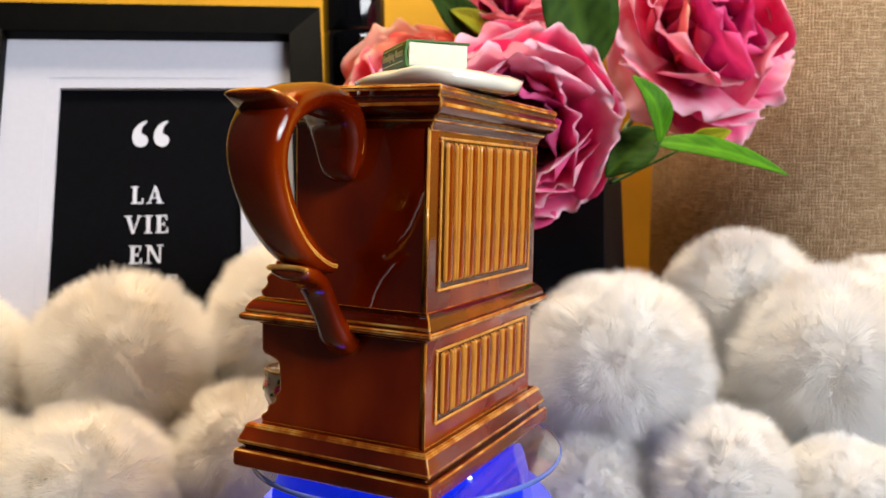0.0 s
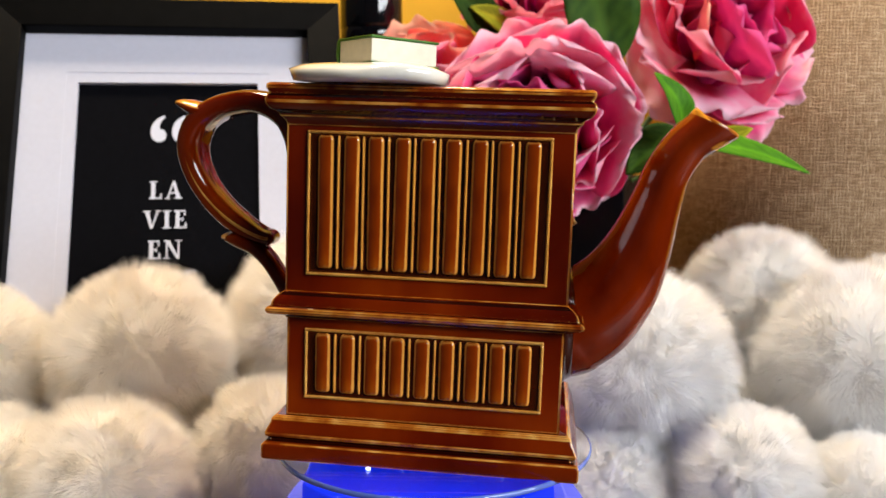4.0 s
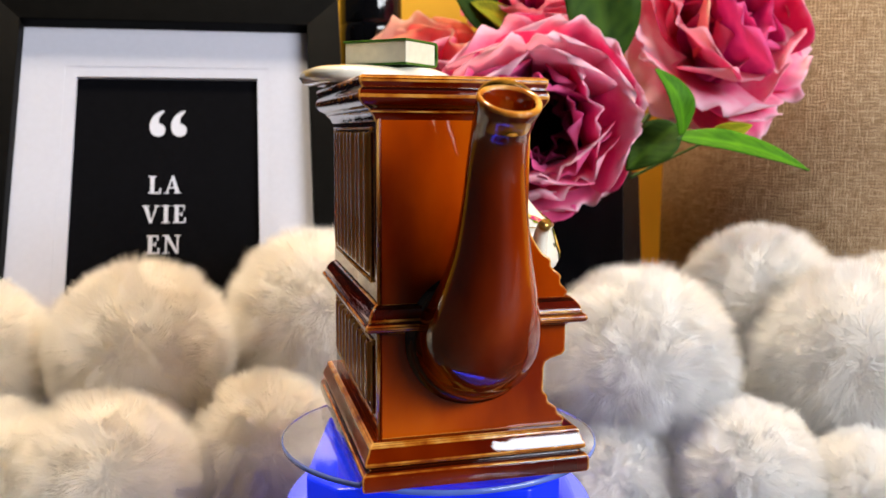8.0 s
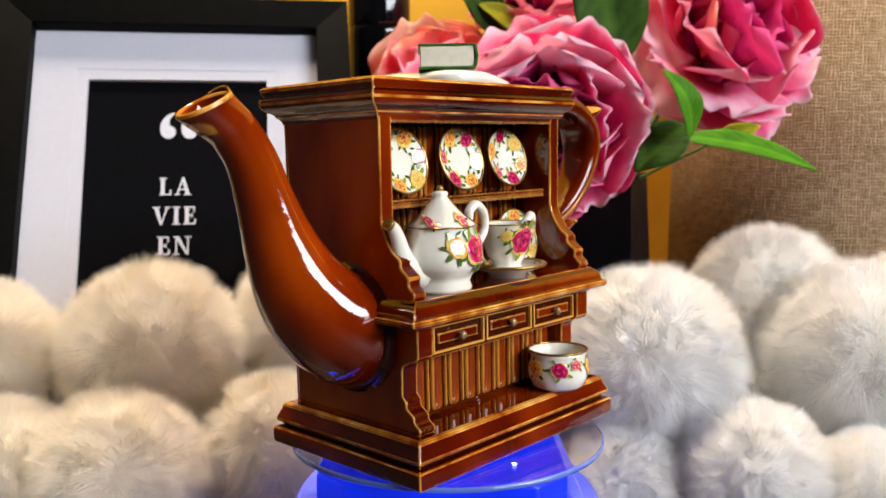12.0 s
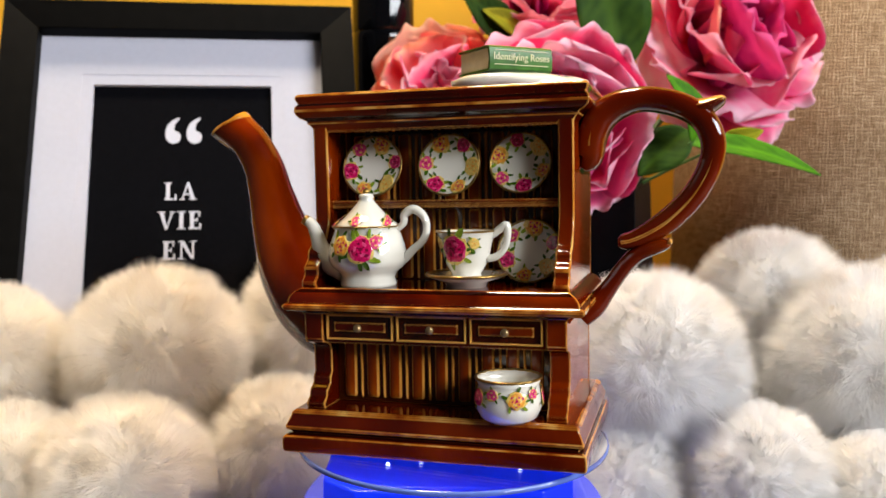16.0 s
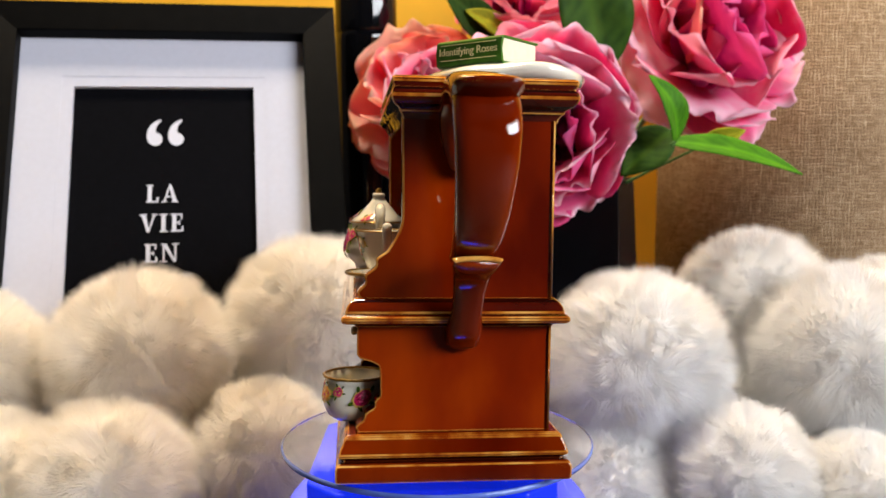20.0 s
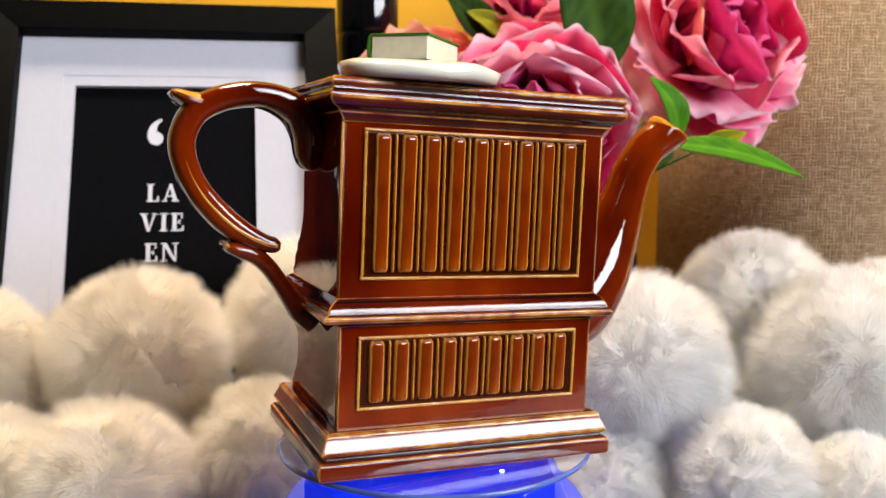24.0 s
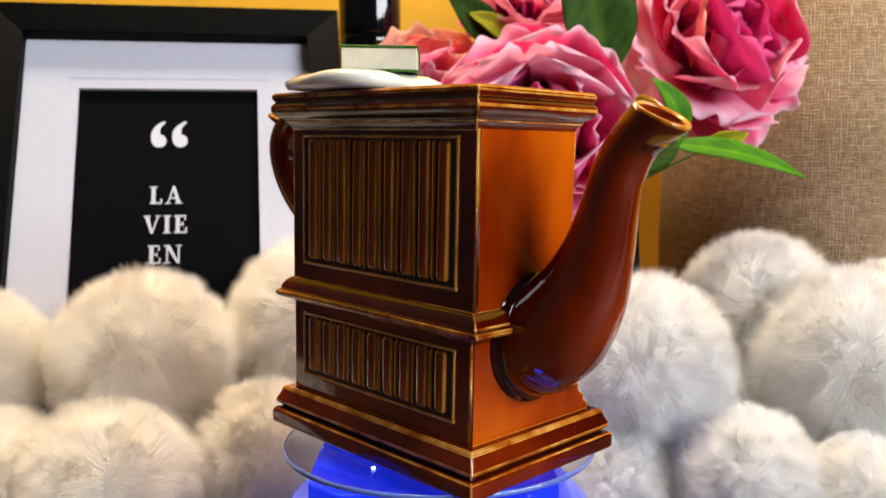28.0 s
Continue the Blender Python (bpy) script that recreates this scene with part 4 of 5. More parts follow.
    tube(bm, spline([(0.0135, 0, 0.0225, 0.0020, 0.0026), (0.0185, 0, 0.0262, 0.0022, 0.0026), (0.0222, 0, 0.0285, 0.0022, 0.0026), (0.0228, 0, 0.0225, 0.0020, 0.0024), (0.0210, 0, 0.0160, 0.0018, 0.0022), (0.0165, 0, 0.0118, 0.0020, 0.0024), (0.0115, 0, 0.0105, 0.0022, 0.0026)], 5), 12)
    part("cup_handle", bm, CERAMIC, cup, smooth=True)
    s = round_map([(p[0] * 1.02, p[1]) for p in cp[1:]])
    rose_spray(cup, s, -0.0030, 0.0165, 0.0068, 0, 9, 0.4)
    rose_spray(cup, s, -0.0130, 0.0195, 0.0030, 3, 4, 0.4)
    rose_spray(cup, s, 0.0080, 0.0195, 0.0026, 3, 5, 0.8)

    # sugar bowl on the plinth
    sp = [(0.0, 0.0), (0.0125, 0.0), (0.0152, 0.0024), (0.0172, 0.0080), (0.0174, 0.0130), (0.0162, 0.0190), (0.0160, 0.0215), (0.0172, 0.0246)]
    bm = bmesh.new()
    lathe(bm, sp + [(0.0162, 0.0244), (0.0150, 0.0200), (0.0158, 0.0120), (0.0140, 0.0050), (0.0, 0.0030)], 44)
    bowl = part("sugar_bowl", bm, CERAMIC, pot, "miniature white china bowl with roses and a gilt rim", smooth=True)
    bowl.matrix_basis = pose(0.0418, -0.0478, 0.0219)
    gilt_ring(bowl, 0.0168, 0.0247, 0.0008, "gilt_rim", 0.01, 20)
    bowl.matrix_basis = bowl.matrix_basis @ Matrix.Diagonal((1.0, 1.0, 0.9, 1.0))
    s = round_map([(p[0] * 1.01, p[1]) for p in sp[1:]])
    for u, c, r in ((0.0075, 2, 0.0046), (-0.0050, 1, 0.0030), (0.0165, 1, 0.0028), (-0.0150, 0, 0.0046), (-0.0300, 2, 0.0046), (0.0300, 0, 0.0044), (0.045, 2, 0.0044)):
        rose_spray(bowl, s, u, 0.0150 if r > 0.004 else 0.0178, r, c, 5, u * 200)
    return pot


def teapot_lid():
    """The lid: a wavy white cloth with a closed book on it."""
    lid = thing("teapot_lid", pose(0, 0, 0), "white ceramic lid with a small green book, on the dresser teapot", "teapot lid")
    bm = bmesh.new()
    n, m = 48, 6
    top, low = [], []
    def edge(a):
        return 1 + 0.05 * math.sin(3 * a + 0.6) + 0.035 * math.sin(5 * a)
    for layer, store in ((1, top), (0, low)):
        for j in range(1, m + 1):
            s = j / m
            row = []
            for i in range(n):
                a = 2 * math.pi * i / n
                k = (abs(math.cos(a)) ** 2.6 + abs(math.sin(a)) ** 2.6) ** (-1 / 2.6)
                x, y = 0.0395 * k * s * math.cos(a) * edge(a) * (1 if layer else 0.95), 0.0415 * k * s * math.sin(a) * edge(a) * (1 if layer else 0.95)
                lift = 0.0016 * math.sin(3 * a + 1.0) * s ** 3 + 0.0007 * math.sin(7 * a) * s ** 5
                row.append(bm.verts.new((x, y, (0.0112 * (1 - 0.50 * s ** 5) + lift) if layer else (0.0002 + max(0, s - 0.85) * 0.004 + 0.5 * max(0, lift) * s))))
            store.append(row)
    for store, flip in ((top, False), (low, True)):
        c = bm.verts.new((0, 0, 0.0112 if not flip else 0.0002))
        for i in range(n):
            f = (c, store[0][i], store[0][(i + 1) % n])
            bm.faces.new(f if not flip else tuple(reversed(f)))
        for a, b in zip(store, store[1:]):
            for i in range(n):
                j = (i + 1) % n
                f = (a[i], b[i], b[j], a[j])
                bm.faces.new(f if not flip else tuple(reversed(f)))
    for i in range(n):
        j = (i + 1) % n
        bm.faces.new((top[-1][i], low[-1][i], low[-1][j], top[-1][j]))
    cloth = part("cloth", bm, CERAMIC, lid, "wavy white glazed cloth", smooth=True)
    cloth.matrix_basis = pose(0.0315, 0.0325, 0.1953, 0, 0, 0)
    book = new("book")
    book.parent = lid
    book.matrix_basis = pose(0.0275, 0.0215, 0.2062, 0, 0, 45.0)
    book["label"] = "closed green book with cream pages"
    # spine on -y
    bm = bmesh.new()
    box(bm, -0.0205, 0.0205, -0.0150, 0.0160, 0.0012, 0.0130)
    soften(bm, 0.0006, -1, 2)
    part("page_block", bm, BOOK_PAGES, book, "cream page block", weighted=True)
    bm = bmesh.new()
    outline = [(0.0170, 0.0130), (0.0170, 0.0142), (-0.0150, 0.0142), (-0.0168, 0.0130), (-0.0176, 0.0072), (-0.0168, 0.0012), (-0.0150, 0.0), (0.0170, 0.0), (0.0170, 0.0012), (-0.0148, 0.0012), (-0.0162, 0.0072), (-0.0148, 0.0130)]
    prism(bm, outline, -0.0213, 0.0213)
    soften(bm, 0.0003, -1, 2, 40)
    part("cover", bm, BOOK_GREEN, book, "glossy green cover", weighted=True)
    bm = text_bmesh("Identifying Roses", 0.0056, 0.0002)
    t = part("title", bm, TITLE, book, "gilt title on the spine")
    t.matrix_basis = pose(0, -0.0177, 0.0078)
    for z in (0.0036, 0.0115):
        bm = bmesh.new()
        box(bm, -0.0180, 0.0180, -0.01775, -0.0168, z - 0.00016, z + 0.00016)
        part("spine_line", bm, TITLE, book)
    return lid


pot = dresser_teapot()
pot_lid = teapot_lid()

# ---- turntable ----
def turntable():
    base = thing("turntable", pose(0, 0, TABLE_Z), "blue-lit turntable with a clear round acrylic disc", "turntable")
    bm = bmesh.new()
    lathe(bm, [(0.0, -0.0030), (0.0892, -0.0030), (0.0892, 0.0), (0.0, 0.0)], 96)
    disc = part("disc", bm, DISC_GLASS, base, "clear round acrylic disc")
    disc.visible_shadow = False
    bm = bmesh.new()
    lathe(bm, [(0.0893, -0.0030), (0.0902, -0.0026), (0.0904, -0.0014), (0.0902, -0.0004), (0.0893, 0.0)], 96)
    for f in [f for f in bm.faces if len(f.verts) > 4]:
        bm.faces.remove(f)
    part("rim", bm, DISC_RIM, disc, "bluish edge of the disc", smooth=True)
    
    h = -0.0120 - TABLE_Z
    bm = bmesh.new()
    c = 0.018
    x0, x1, y0, y1 = -0.070, 0.064, -0.066, 0.066
    out = [(x0 + c, y0), (x1 - c, y0), (x1, y0 + c), (x1, y1 - c), (x1 - c, y1), (x0 + c, y1), (x0, y1 - c), (x0, y0 + c)]
    lo = [bm.verts.new((x, y, 0.0882)) for x, y in out]
    hi = [bm.verts.new((x, y, h)) for x, y in out]
    bm.faces.new(list(reversed(lo)))
    bm.faces.new(hi)
    for i in range(8):
        bm.faces.new((lo[i], lo[(i + 1) % 8], hi[(i + 1) % 8], hi[i]))
    soften(bm, 0.002, -1, 2)
    part("housing", bm, BLUE_GLOW, base, "glowing blue housing", weighted=True)
    bm = bmesh.new()
    lathe(bm, [(0.0, 0.0), (0.086, 0.0), (0.088, 0.004), (0.088, 0.084), (0.085, 0.088), (0.0, 0.088)], 64)
    part("foot", bm, BLUE_PALE, base, "pale blue lit round foot", weighted=True)
    bm = bmesh.new()
    lathe(bm, [(0.0, 0.0), (0.012, 0.0), (0.012, 0.0047), (0.0, 0.0047)], 32, (0, 0, h))
    part("spindle", bm, WHITE_PLASTIC, base, smooth=False)
    bm = bmesh.new()
    box(bm, x1 + 0.0005, x1 + 0.009, y0 + 0.012, y1 - 0.012, 0.0882, h - 0.012)
    soften(bm, 0.002, -1, 2)
    part("side_panel", bm, BLUE_PALE, base, "pale lavender lit side panel", weighted=True)
    # unseen bar, added to throw blue glints on the pot from below
    bm = bmesh.new()
    tube(bm, [(0.0935 * math.cos(a), 0.0935 * math.sin(a), 0.072, 0.004, 0.005) for a in np.linspace(radians(-155), radians(-70), 20)], 10, up=(0, 0, 1))
    part("added_led_bar", bm, BLUE_STRIP, base, "unseen curved blue light bar added on the front of the foot", smooth=True)
    for x, y in ((0.036, -0.040), (-0.036, -0.034), (-0.018, -0.028)):
        bm = bmesh.new()
        lathe(bm, [(0.0, 0.0), (0.0013, 0.0), (0.0011, 0.0008), (0.0, 0.0010)], 10, (x, y, h + 0.0004))
        part("led", bm, LED, base, "tiny white lamp", smooth=True)
    return disc


TABLE_Z = -0.125
disc = turntable()


# ---- pompoms ----
def fur_mesh(seed, hairs, fur):
    """A ball of fake fur of radius 1: a core and a coat of tapered, drooping, clumped tufts."""
    rnd = random.Random(seed)
    verts, faces = [], []
    nu, nv = 72, 40
    noise.seed_set(seed)
    for j in range(nv + 1):
        for i in range(nu):
            a, b = 2 * math.pi * i / nu, math.pi * j / nv
            n = Vector((math.sin(b) * math.cos(a), math.sin(b) * math.sin(a), math.cos(b)))
            k = 0.87 + 0.045 * noise.noise(n * 3.2) + 0.045 * noise.noise(n * 9 + Vector((seed, 0, 0)))
            verts.append(n * k)
    for j in range(nv):
        for i in range(nu):
            faces.append((j * nu + i, j * nu + (i + 1) % nu, (j + 1) * nu + (i + 1) % nu, (j + 1) * nu + i))
    for k in range(hairs):
        z = 1 - 2 * (k + 0.5) / hairs
        a = k * 2.399963
        r = math.sqrt(max(0, 1 - z * z))
        n = Vector((r * math.cos(a), r * math.sin(a), z))
        w = noise.noise_vector(n * 2.6 + Vector((seed, 0, 0))) * 0.70 + noise.noise_vector(n * 7) * 0.42
        d = (n * 0.80 + w * 0.80 + Vector((rnd.uniform(-1, 1), rnd.uniform(-1, 1), rnd.uniform(-1, 1) - 0.25)) * 0.14).normalized()
        side = d.cross(n).normalized() if d.cross(n).length > 0.05 else d.orthogonal().normalized()
        side = (side + d.cross(side) * rnd.uniform(-0.5, 0.5)).normalized()
        length = 0.215 * (0.7 + 0.6 * rnd.random()) * (1 + 0.3 * noise.noise(n * 3.1))
        p0 = n * 0.875
        p1 = p0 + d * length * 0.55
        p2 = p0 + d * length + Vector((0, 0, -0.012))
        wd = 0.0022 * (0.7 + 0.6 * rnd.random())
        b = len(verts)
        verts += [p0 - side * wd, p0 + side * wd, p1 - side * wd * 0.7, p1 + side * wd * 0.7, p2]
        faces += [(b, b + 1, b + 3, b + 2), (b + 2, b + 3, b + 4)]
    out = []
    nc = (nv + 1) * nu
    for name, v, f in (("core", verts[:nc], faces[:nv * nu]), ("fur", verts[nc:], [tuple(q - nc for q in p) for p in faces[nv * nu:]])):
        me = bpy.data.meshes.new(name)
        me.from_pydata(v, [], f)
        me.materials.append(fur)
        me.polygons.foreach_set("use_smooth", [True] * len(me.polygons))
        out.append(me)
    return out


FURS = [fur_mesh(s, 58000, FUR) for s in (3, 8, 15)]
FURS_WARM_LIT = [fur_mesh(s, 58000, FUR_WARM_LIT) for s in (5, 12)]
POMPOMS = [(-0.2293, 0.170, 0.0060, 0.0700), (-0.3620, 0.170, 0.0010, 0.0600), (-0.1044, 0.240, 0.0200, 0.0750), (-0.2253, 0.085, -0.0640, 0.0610), (-0.1282, 0.140, -0.0640, 0.0600),
           (-0.3100, 0.095, -0.0700, 0.0560), (0.1568, 0.170, 0.0010, 0.0730), (0.2873, 0.270, 0.0280, 0.0700), (0.3329, 0.190, -0.0020, 0.0760), (0.2180, 0.105, -0.0700, 0.0560),
           (0.1330, 0.120, -0.0800, 0.0460), (0.3020, 0.095, -0.0800, 0.0470), (0.4256, 0.300, 0.0150, 0.0560), (0.1300, 0.240, -0.0600, 0.0650), (0.2650, 0.240, -0.0640, 0.0620), (-0.2250, 0.235, -0.0640, 0.0620), (-0.3500, 0.200, -0.0800, 0.0480), (0.4000, 0.230, -0.0700, 0.0560)]


def pompoms():
    for i, (x, y, z, r) in enumerate(POMPOMS):
        # left-hand balls get the fur tinted for warm light
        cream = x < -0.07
        label = "fluffy fake-fur pompom in the heap before the picture frame, warm light in its colour" if cream else "fluffy white fake-fur pompom in the heap under the flowers"
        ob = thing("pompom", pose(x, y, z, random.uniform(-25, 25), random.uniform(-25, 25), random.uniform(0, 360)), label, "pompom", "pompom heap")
        for me in (FURS_WARM_LIT[i % 2] if cream else FURS[i % 3]):
            p = new(me.name.split(".")[0], me)
            p.parent = ob
            p.scale = (r * 0.97,) * 3


pompoms()


# ---- framed print ----
def framed_print():
    m = pose(-0.2588, 0.36, 0.3068, 0, 0, 9.9) @ pose(0, 0, 0, -24.5, 0, 0) @ pose(0, 0, 0, 0, -0.6, 0)
    fr = thing("picture_frame", m, "black wooden picture frame holding a white mat and black print", "picture frame")
    H, W, w = 0.470, 0.1610, 0.0316
    g = 0.0001
    for name, quad in (("frame_rail", ((-W + g, 0), (W - g, 0), (W - w - g, -w), (-W + w + g, -w))), ("frame_rail", ((-W + w + g, -H + w), (W - w - g, -H + w), (W - g, -H), (-W + g, -H))),
                       ("frame_stile", ((-W, -g), (-W + w, -w - g), (-W + w, -H + w + g), (-W, -H + g))), ("frame_stile", ((W - w, -w - g), (W, -g), (W, -H + g), (W - w, -H + w + g)))):
        bm = bmesh.new()
        face = [bm.verts.new((x, -0.010, z)) for x, z in quad]
        rear = [bm.verts.new((x, 0.022, z)) for x, z in quad]
        fs = [bm.faces.new(face), bm.faces.new(list(reversed(rear)))]
        fs += [bm.faces.new((face[k], rear[k], rear[(k + 1) % 4], face[(k + 1) % 4])) for k in range(4)]
        bmesh.ops.recalc_face_normals(bm, faces=fs)
        long_edges = [e for e in bm.edges if abs(e.verts[0].co.y - e.verts[1].co.y) < 1e-6 and (abs(e.verts[0].co.z - e.verts[1].co.z) < 1e-6 if name == "frame_rail" else abs(e.verts[0].co.x - e.verts[1].co.x) < 1e-6)]
        bmesh.ops.bevel(bm, geom=long_edges, offset=0.0012, segments=2, profile=0.6, affect="EDGES")
        part(name, bm, FRAME_BLACK, fr, weighted=True)
    a, t, b = 0.0812, -0.0825, -H + 0.095
    g = 0.0105
    for x0, x1, z0, z1 in ((-W + w, W - w, t + g, -w), (-W + w, W - w, -H + w, b - g), (-W + w, -a - g, b - g, t + g), (a + g, W - w, b - g, t + g)):
        bm = bmesh.new()
        box(bm, x0, x1, 0.004, 0.0060, z0, z1)
        part("mat_board", bm, MAT_WHITE, fr, "white mat board")
    for x0, x1, z0, z1 in ((-a - g, a + g, t, t + g), (-a - g, a + g, b - g, b), (-a - g, -a, b, t), (a, a + g, b, t)):
        bm = bmesh.new()
        box(bm, x0, x1, 0.0044, 0.0085, z0, z1)
        part("inner_mat", bm, MAT_WHITE, fr, "inner white mat board")
    bm = bmesh.new()
    box(bm, -a - 0.004, a + 0.004, 0.0090, 0.0105, b - 0.004, t + 0.004)
    part("print", bm, PRINT_BLACK, fr, "black print with white words")
    for x in (-0.0095, 0.0095):
        bm = text_bmesh("\u2018", 0.110, 0.0002)
        part("quotation_mark", bm, PRINT_WHITE, fr, "white printed quotation mark").matrix_basis = pose(x, 0.0088, -0.1575)
    for word, z in (("LA", -0.1895), ("VIE", -0.2180), ("EN", -0.2465), ("ROSE", -0.2750)):
        h = 0.0172
        made = [serif_letter(ch, h, 0.0002) for ch in word]
        total = sum(wd for _, wd in made) + 0.0022 * (len(made) - 1)
        x = -0.002 - total / 2
        for ch, (bm, wd) in zip(word, made):
            part("letter", bm, PRINT_WHITE, fr, "white printed capital letter " + ch).matrix_basis = pose(x, 0.0088, z - h / 2)
            x += wd + 0.0022
    bm = bmesh.new()
    box(bm, -W + w - 0.004, W - w + 0.004, 0.012, 0.015, -H + w - 0.004, -w + 0.004)
    part("back_board", bm, FRAME_BLACK, fr)
    return fr


framed_print()


# ---- vases ----
vase = thing("flower_vase", pose(0.1530, 0.340, TABLE_Z, 0, 0, 19.5), "tapered square black glass vase holding pink peonies", "vase")
bm = bmesh.new()
lathe(bm, [(0.0, 0.0), (0.063, 0.0), (0.064, 0.004), (0.0605, 0.08), (0.0535, 0.18), (0.0480, 0.262), (0.0474, 0.265), (0.0430, 0.264), (0.0425, 0.20), (0.0, 0.19)], 4)
soften(bm, 0.005, -1, 4, 30)
part("vase_body", bm, BLACK_GLASS, vase, weighted=True)
bm = bmesh.new()
lathe(bm, [(0.0481, 0.2645), (0.0487, 0.2662), (0.0483, 0.2690), (0.0430, 0.2690), (0.0426, 0.2645)], 4)
soften(bm, 0.003, -1, 3, 50)
part("vase_rim", bm, BLACK_GLASS, vase, weighted=True)
bottle = thing("black_bottle", pose(-0.0715, 0.44, TABLE_Z), "tall slim glossy black glass bottle", "bottle")
for name, profile in (("bottle_body", [(0.0, 0.0), (0.0325, 0.0), (0.0335, 0.004), (0.0330, 0.25), (0.0327, 0.412), (0.0325, 0.4195), (0.0322, 0.4199), (0.0, 0.42)]), ("bottle_collar", [(0.0, 0.4202), (0.0322, 0.4202), (0.0326, 0.4206), (0.0328, 0.424), (0.0328, 0.470), (0.0300, 0.480), (0.0240, 0.478), (0.0235, 0.44), (0.0, 0.43)])):
    bm = bmesh.new()
    lathe(bm, profile, 48)
    part(name, bm, BOTTLE_GLASS, bottle, smooth=True)


# ---- burlap lampshade ----
def lampshade():
    sh = thing("burlap_lampshade", pose(0.4660, 0.6250, TABLE_Z), "large drum lampshade covered in coarse brown burlap", "lampshade")
    bm = bmesh.new()
    uv = bm.loops.layers.uv.new("UVMap")
    n, R, h = 128, 0.169, 0.62
    rows = [[bm.verts.new((r * math.cos(2 * math.pi * i / n), r * math.sin(2 * math.pi * i / n), z)) for i in range(n)] for r, z in ((R, 0.0), (R - 0.002, h * 0.5), (R - 0.006, h), (R - 0.012, h), (R - 0.010, 0.0))]
    for k in range(5):
        a, b = rows[k], rows[(k + 1) % 5]
        for i in range(n):
            j = i + 1
            f = bm.faces.new((a[i], a[j % n], b[j % n], b[i]))
            for lp, (u, v) in zip(f.loops, ((i, 0), (j, 0), (j, 1), (i, 1))):
                lp[uv].uv = (u / n * 2 * math.pi * R, lp.vert.co.z)
    part("shade", bm, BURLAP, sh, smooth=True)
    bm = bmesh.new()
    lathe(bm, [(0.0, 0.0), (0.09, 0.0), (0.09, 0.012), (0.012, 0.02), (0.012, 0.5), (0.0, 0.5)], 32)
    part("lamp_stand", bm, FRAME_BLACK, sh, smooth=True)


lampshade()


# ---- peonies ----
def petal(length, width, cup, ruffle, seed, material, parent):
    """A cloth petal that grows from the origin along z, cupped towards -y, with a frilled rim."""
    rnd = random.Random(seed)
    bm = bmesh.new()
    al = bm.verts.layers.float.new("along")
    nu, nv = 22, 12
    ph, ph2 = rnd.uniform(0, 6), rnd.uniform(0, 6)
    notch = rnd.uniform(0.0, 0.14)
    grid = []
    for j in range(nv + 1):
        s = j / nv
        row = []
        for i in range(nu + 1):
            u = 2 * i / nu - 1
            half = width * (0.16 + 0.84 * math.sin(math.pi * min(1, s * 0.62 + 0.02)) ** 0.8) * math.sqrt(1 - 0.72 * (max(0, s - 0.62) / 0.38) ** 2)
            fr = ruffle * (s ** 2) * (0.9 * math.sin(2.6 * u + ph)) + ruffle * (s ** 6) * (1.2 * math.sin(7 * u + ph2) + 0.85 * math.sin(13 * u + ph))
            x = half * u
            z = length * (s - 0.17 * u * u * s - notch * s ** 4 * math.exp(-(u * 4) ** 2) + 0.02 * math.sin(9 * u + ph) * s ** 3)
            y = -cup * length * (s * s * 0.9 - 0.35 * max(0, s - 0.72) * 3) - 0.45 * cup * half * u * u + fr
            v = bm.verts.new((x, y, z))
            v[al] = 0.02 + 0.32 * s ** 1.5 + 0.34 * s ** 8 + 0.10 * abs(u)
            row.append(v)
        grid.append(row)
    for a, b in zip(grid, grid[1:]):
        for i in range(nu):
            bm.faces.new((a[i], a[i + 1], b[i + 1], b[i]))
    ob = part("petal", bm, material, parent, smooth=True)
    md = ob.modifiers.new("cloth", "SOLIDIFY")
    md.thickness = 0.0006
    return ob


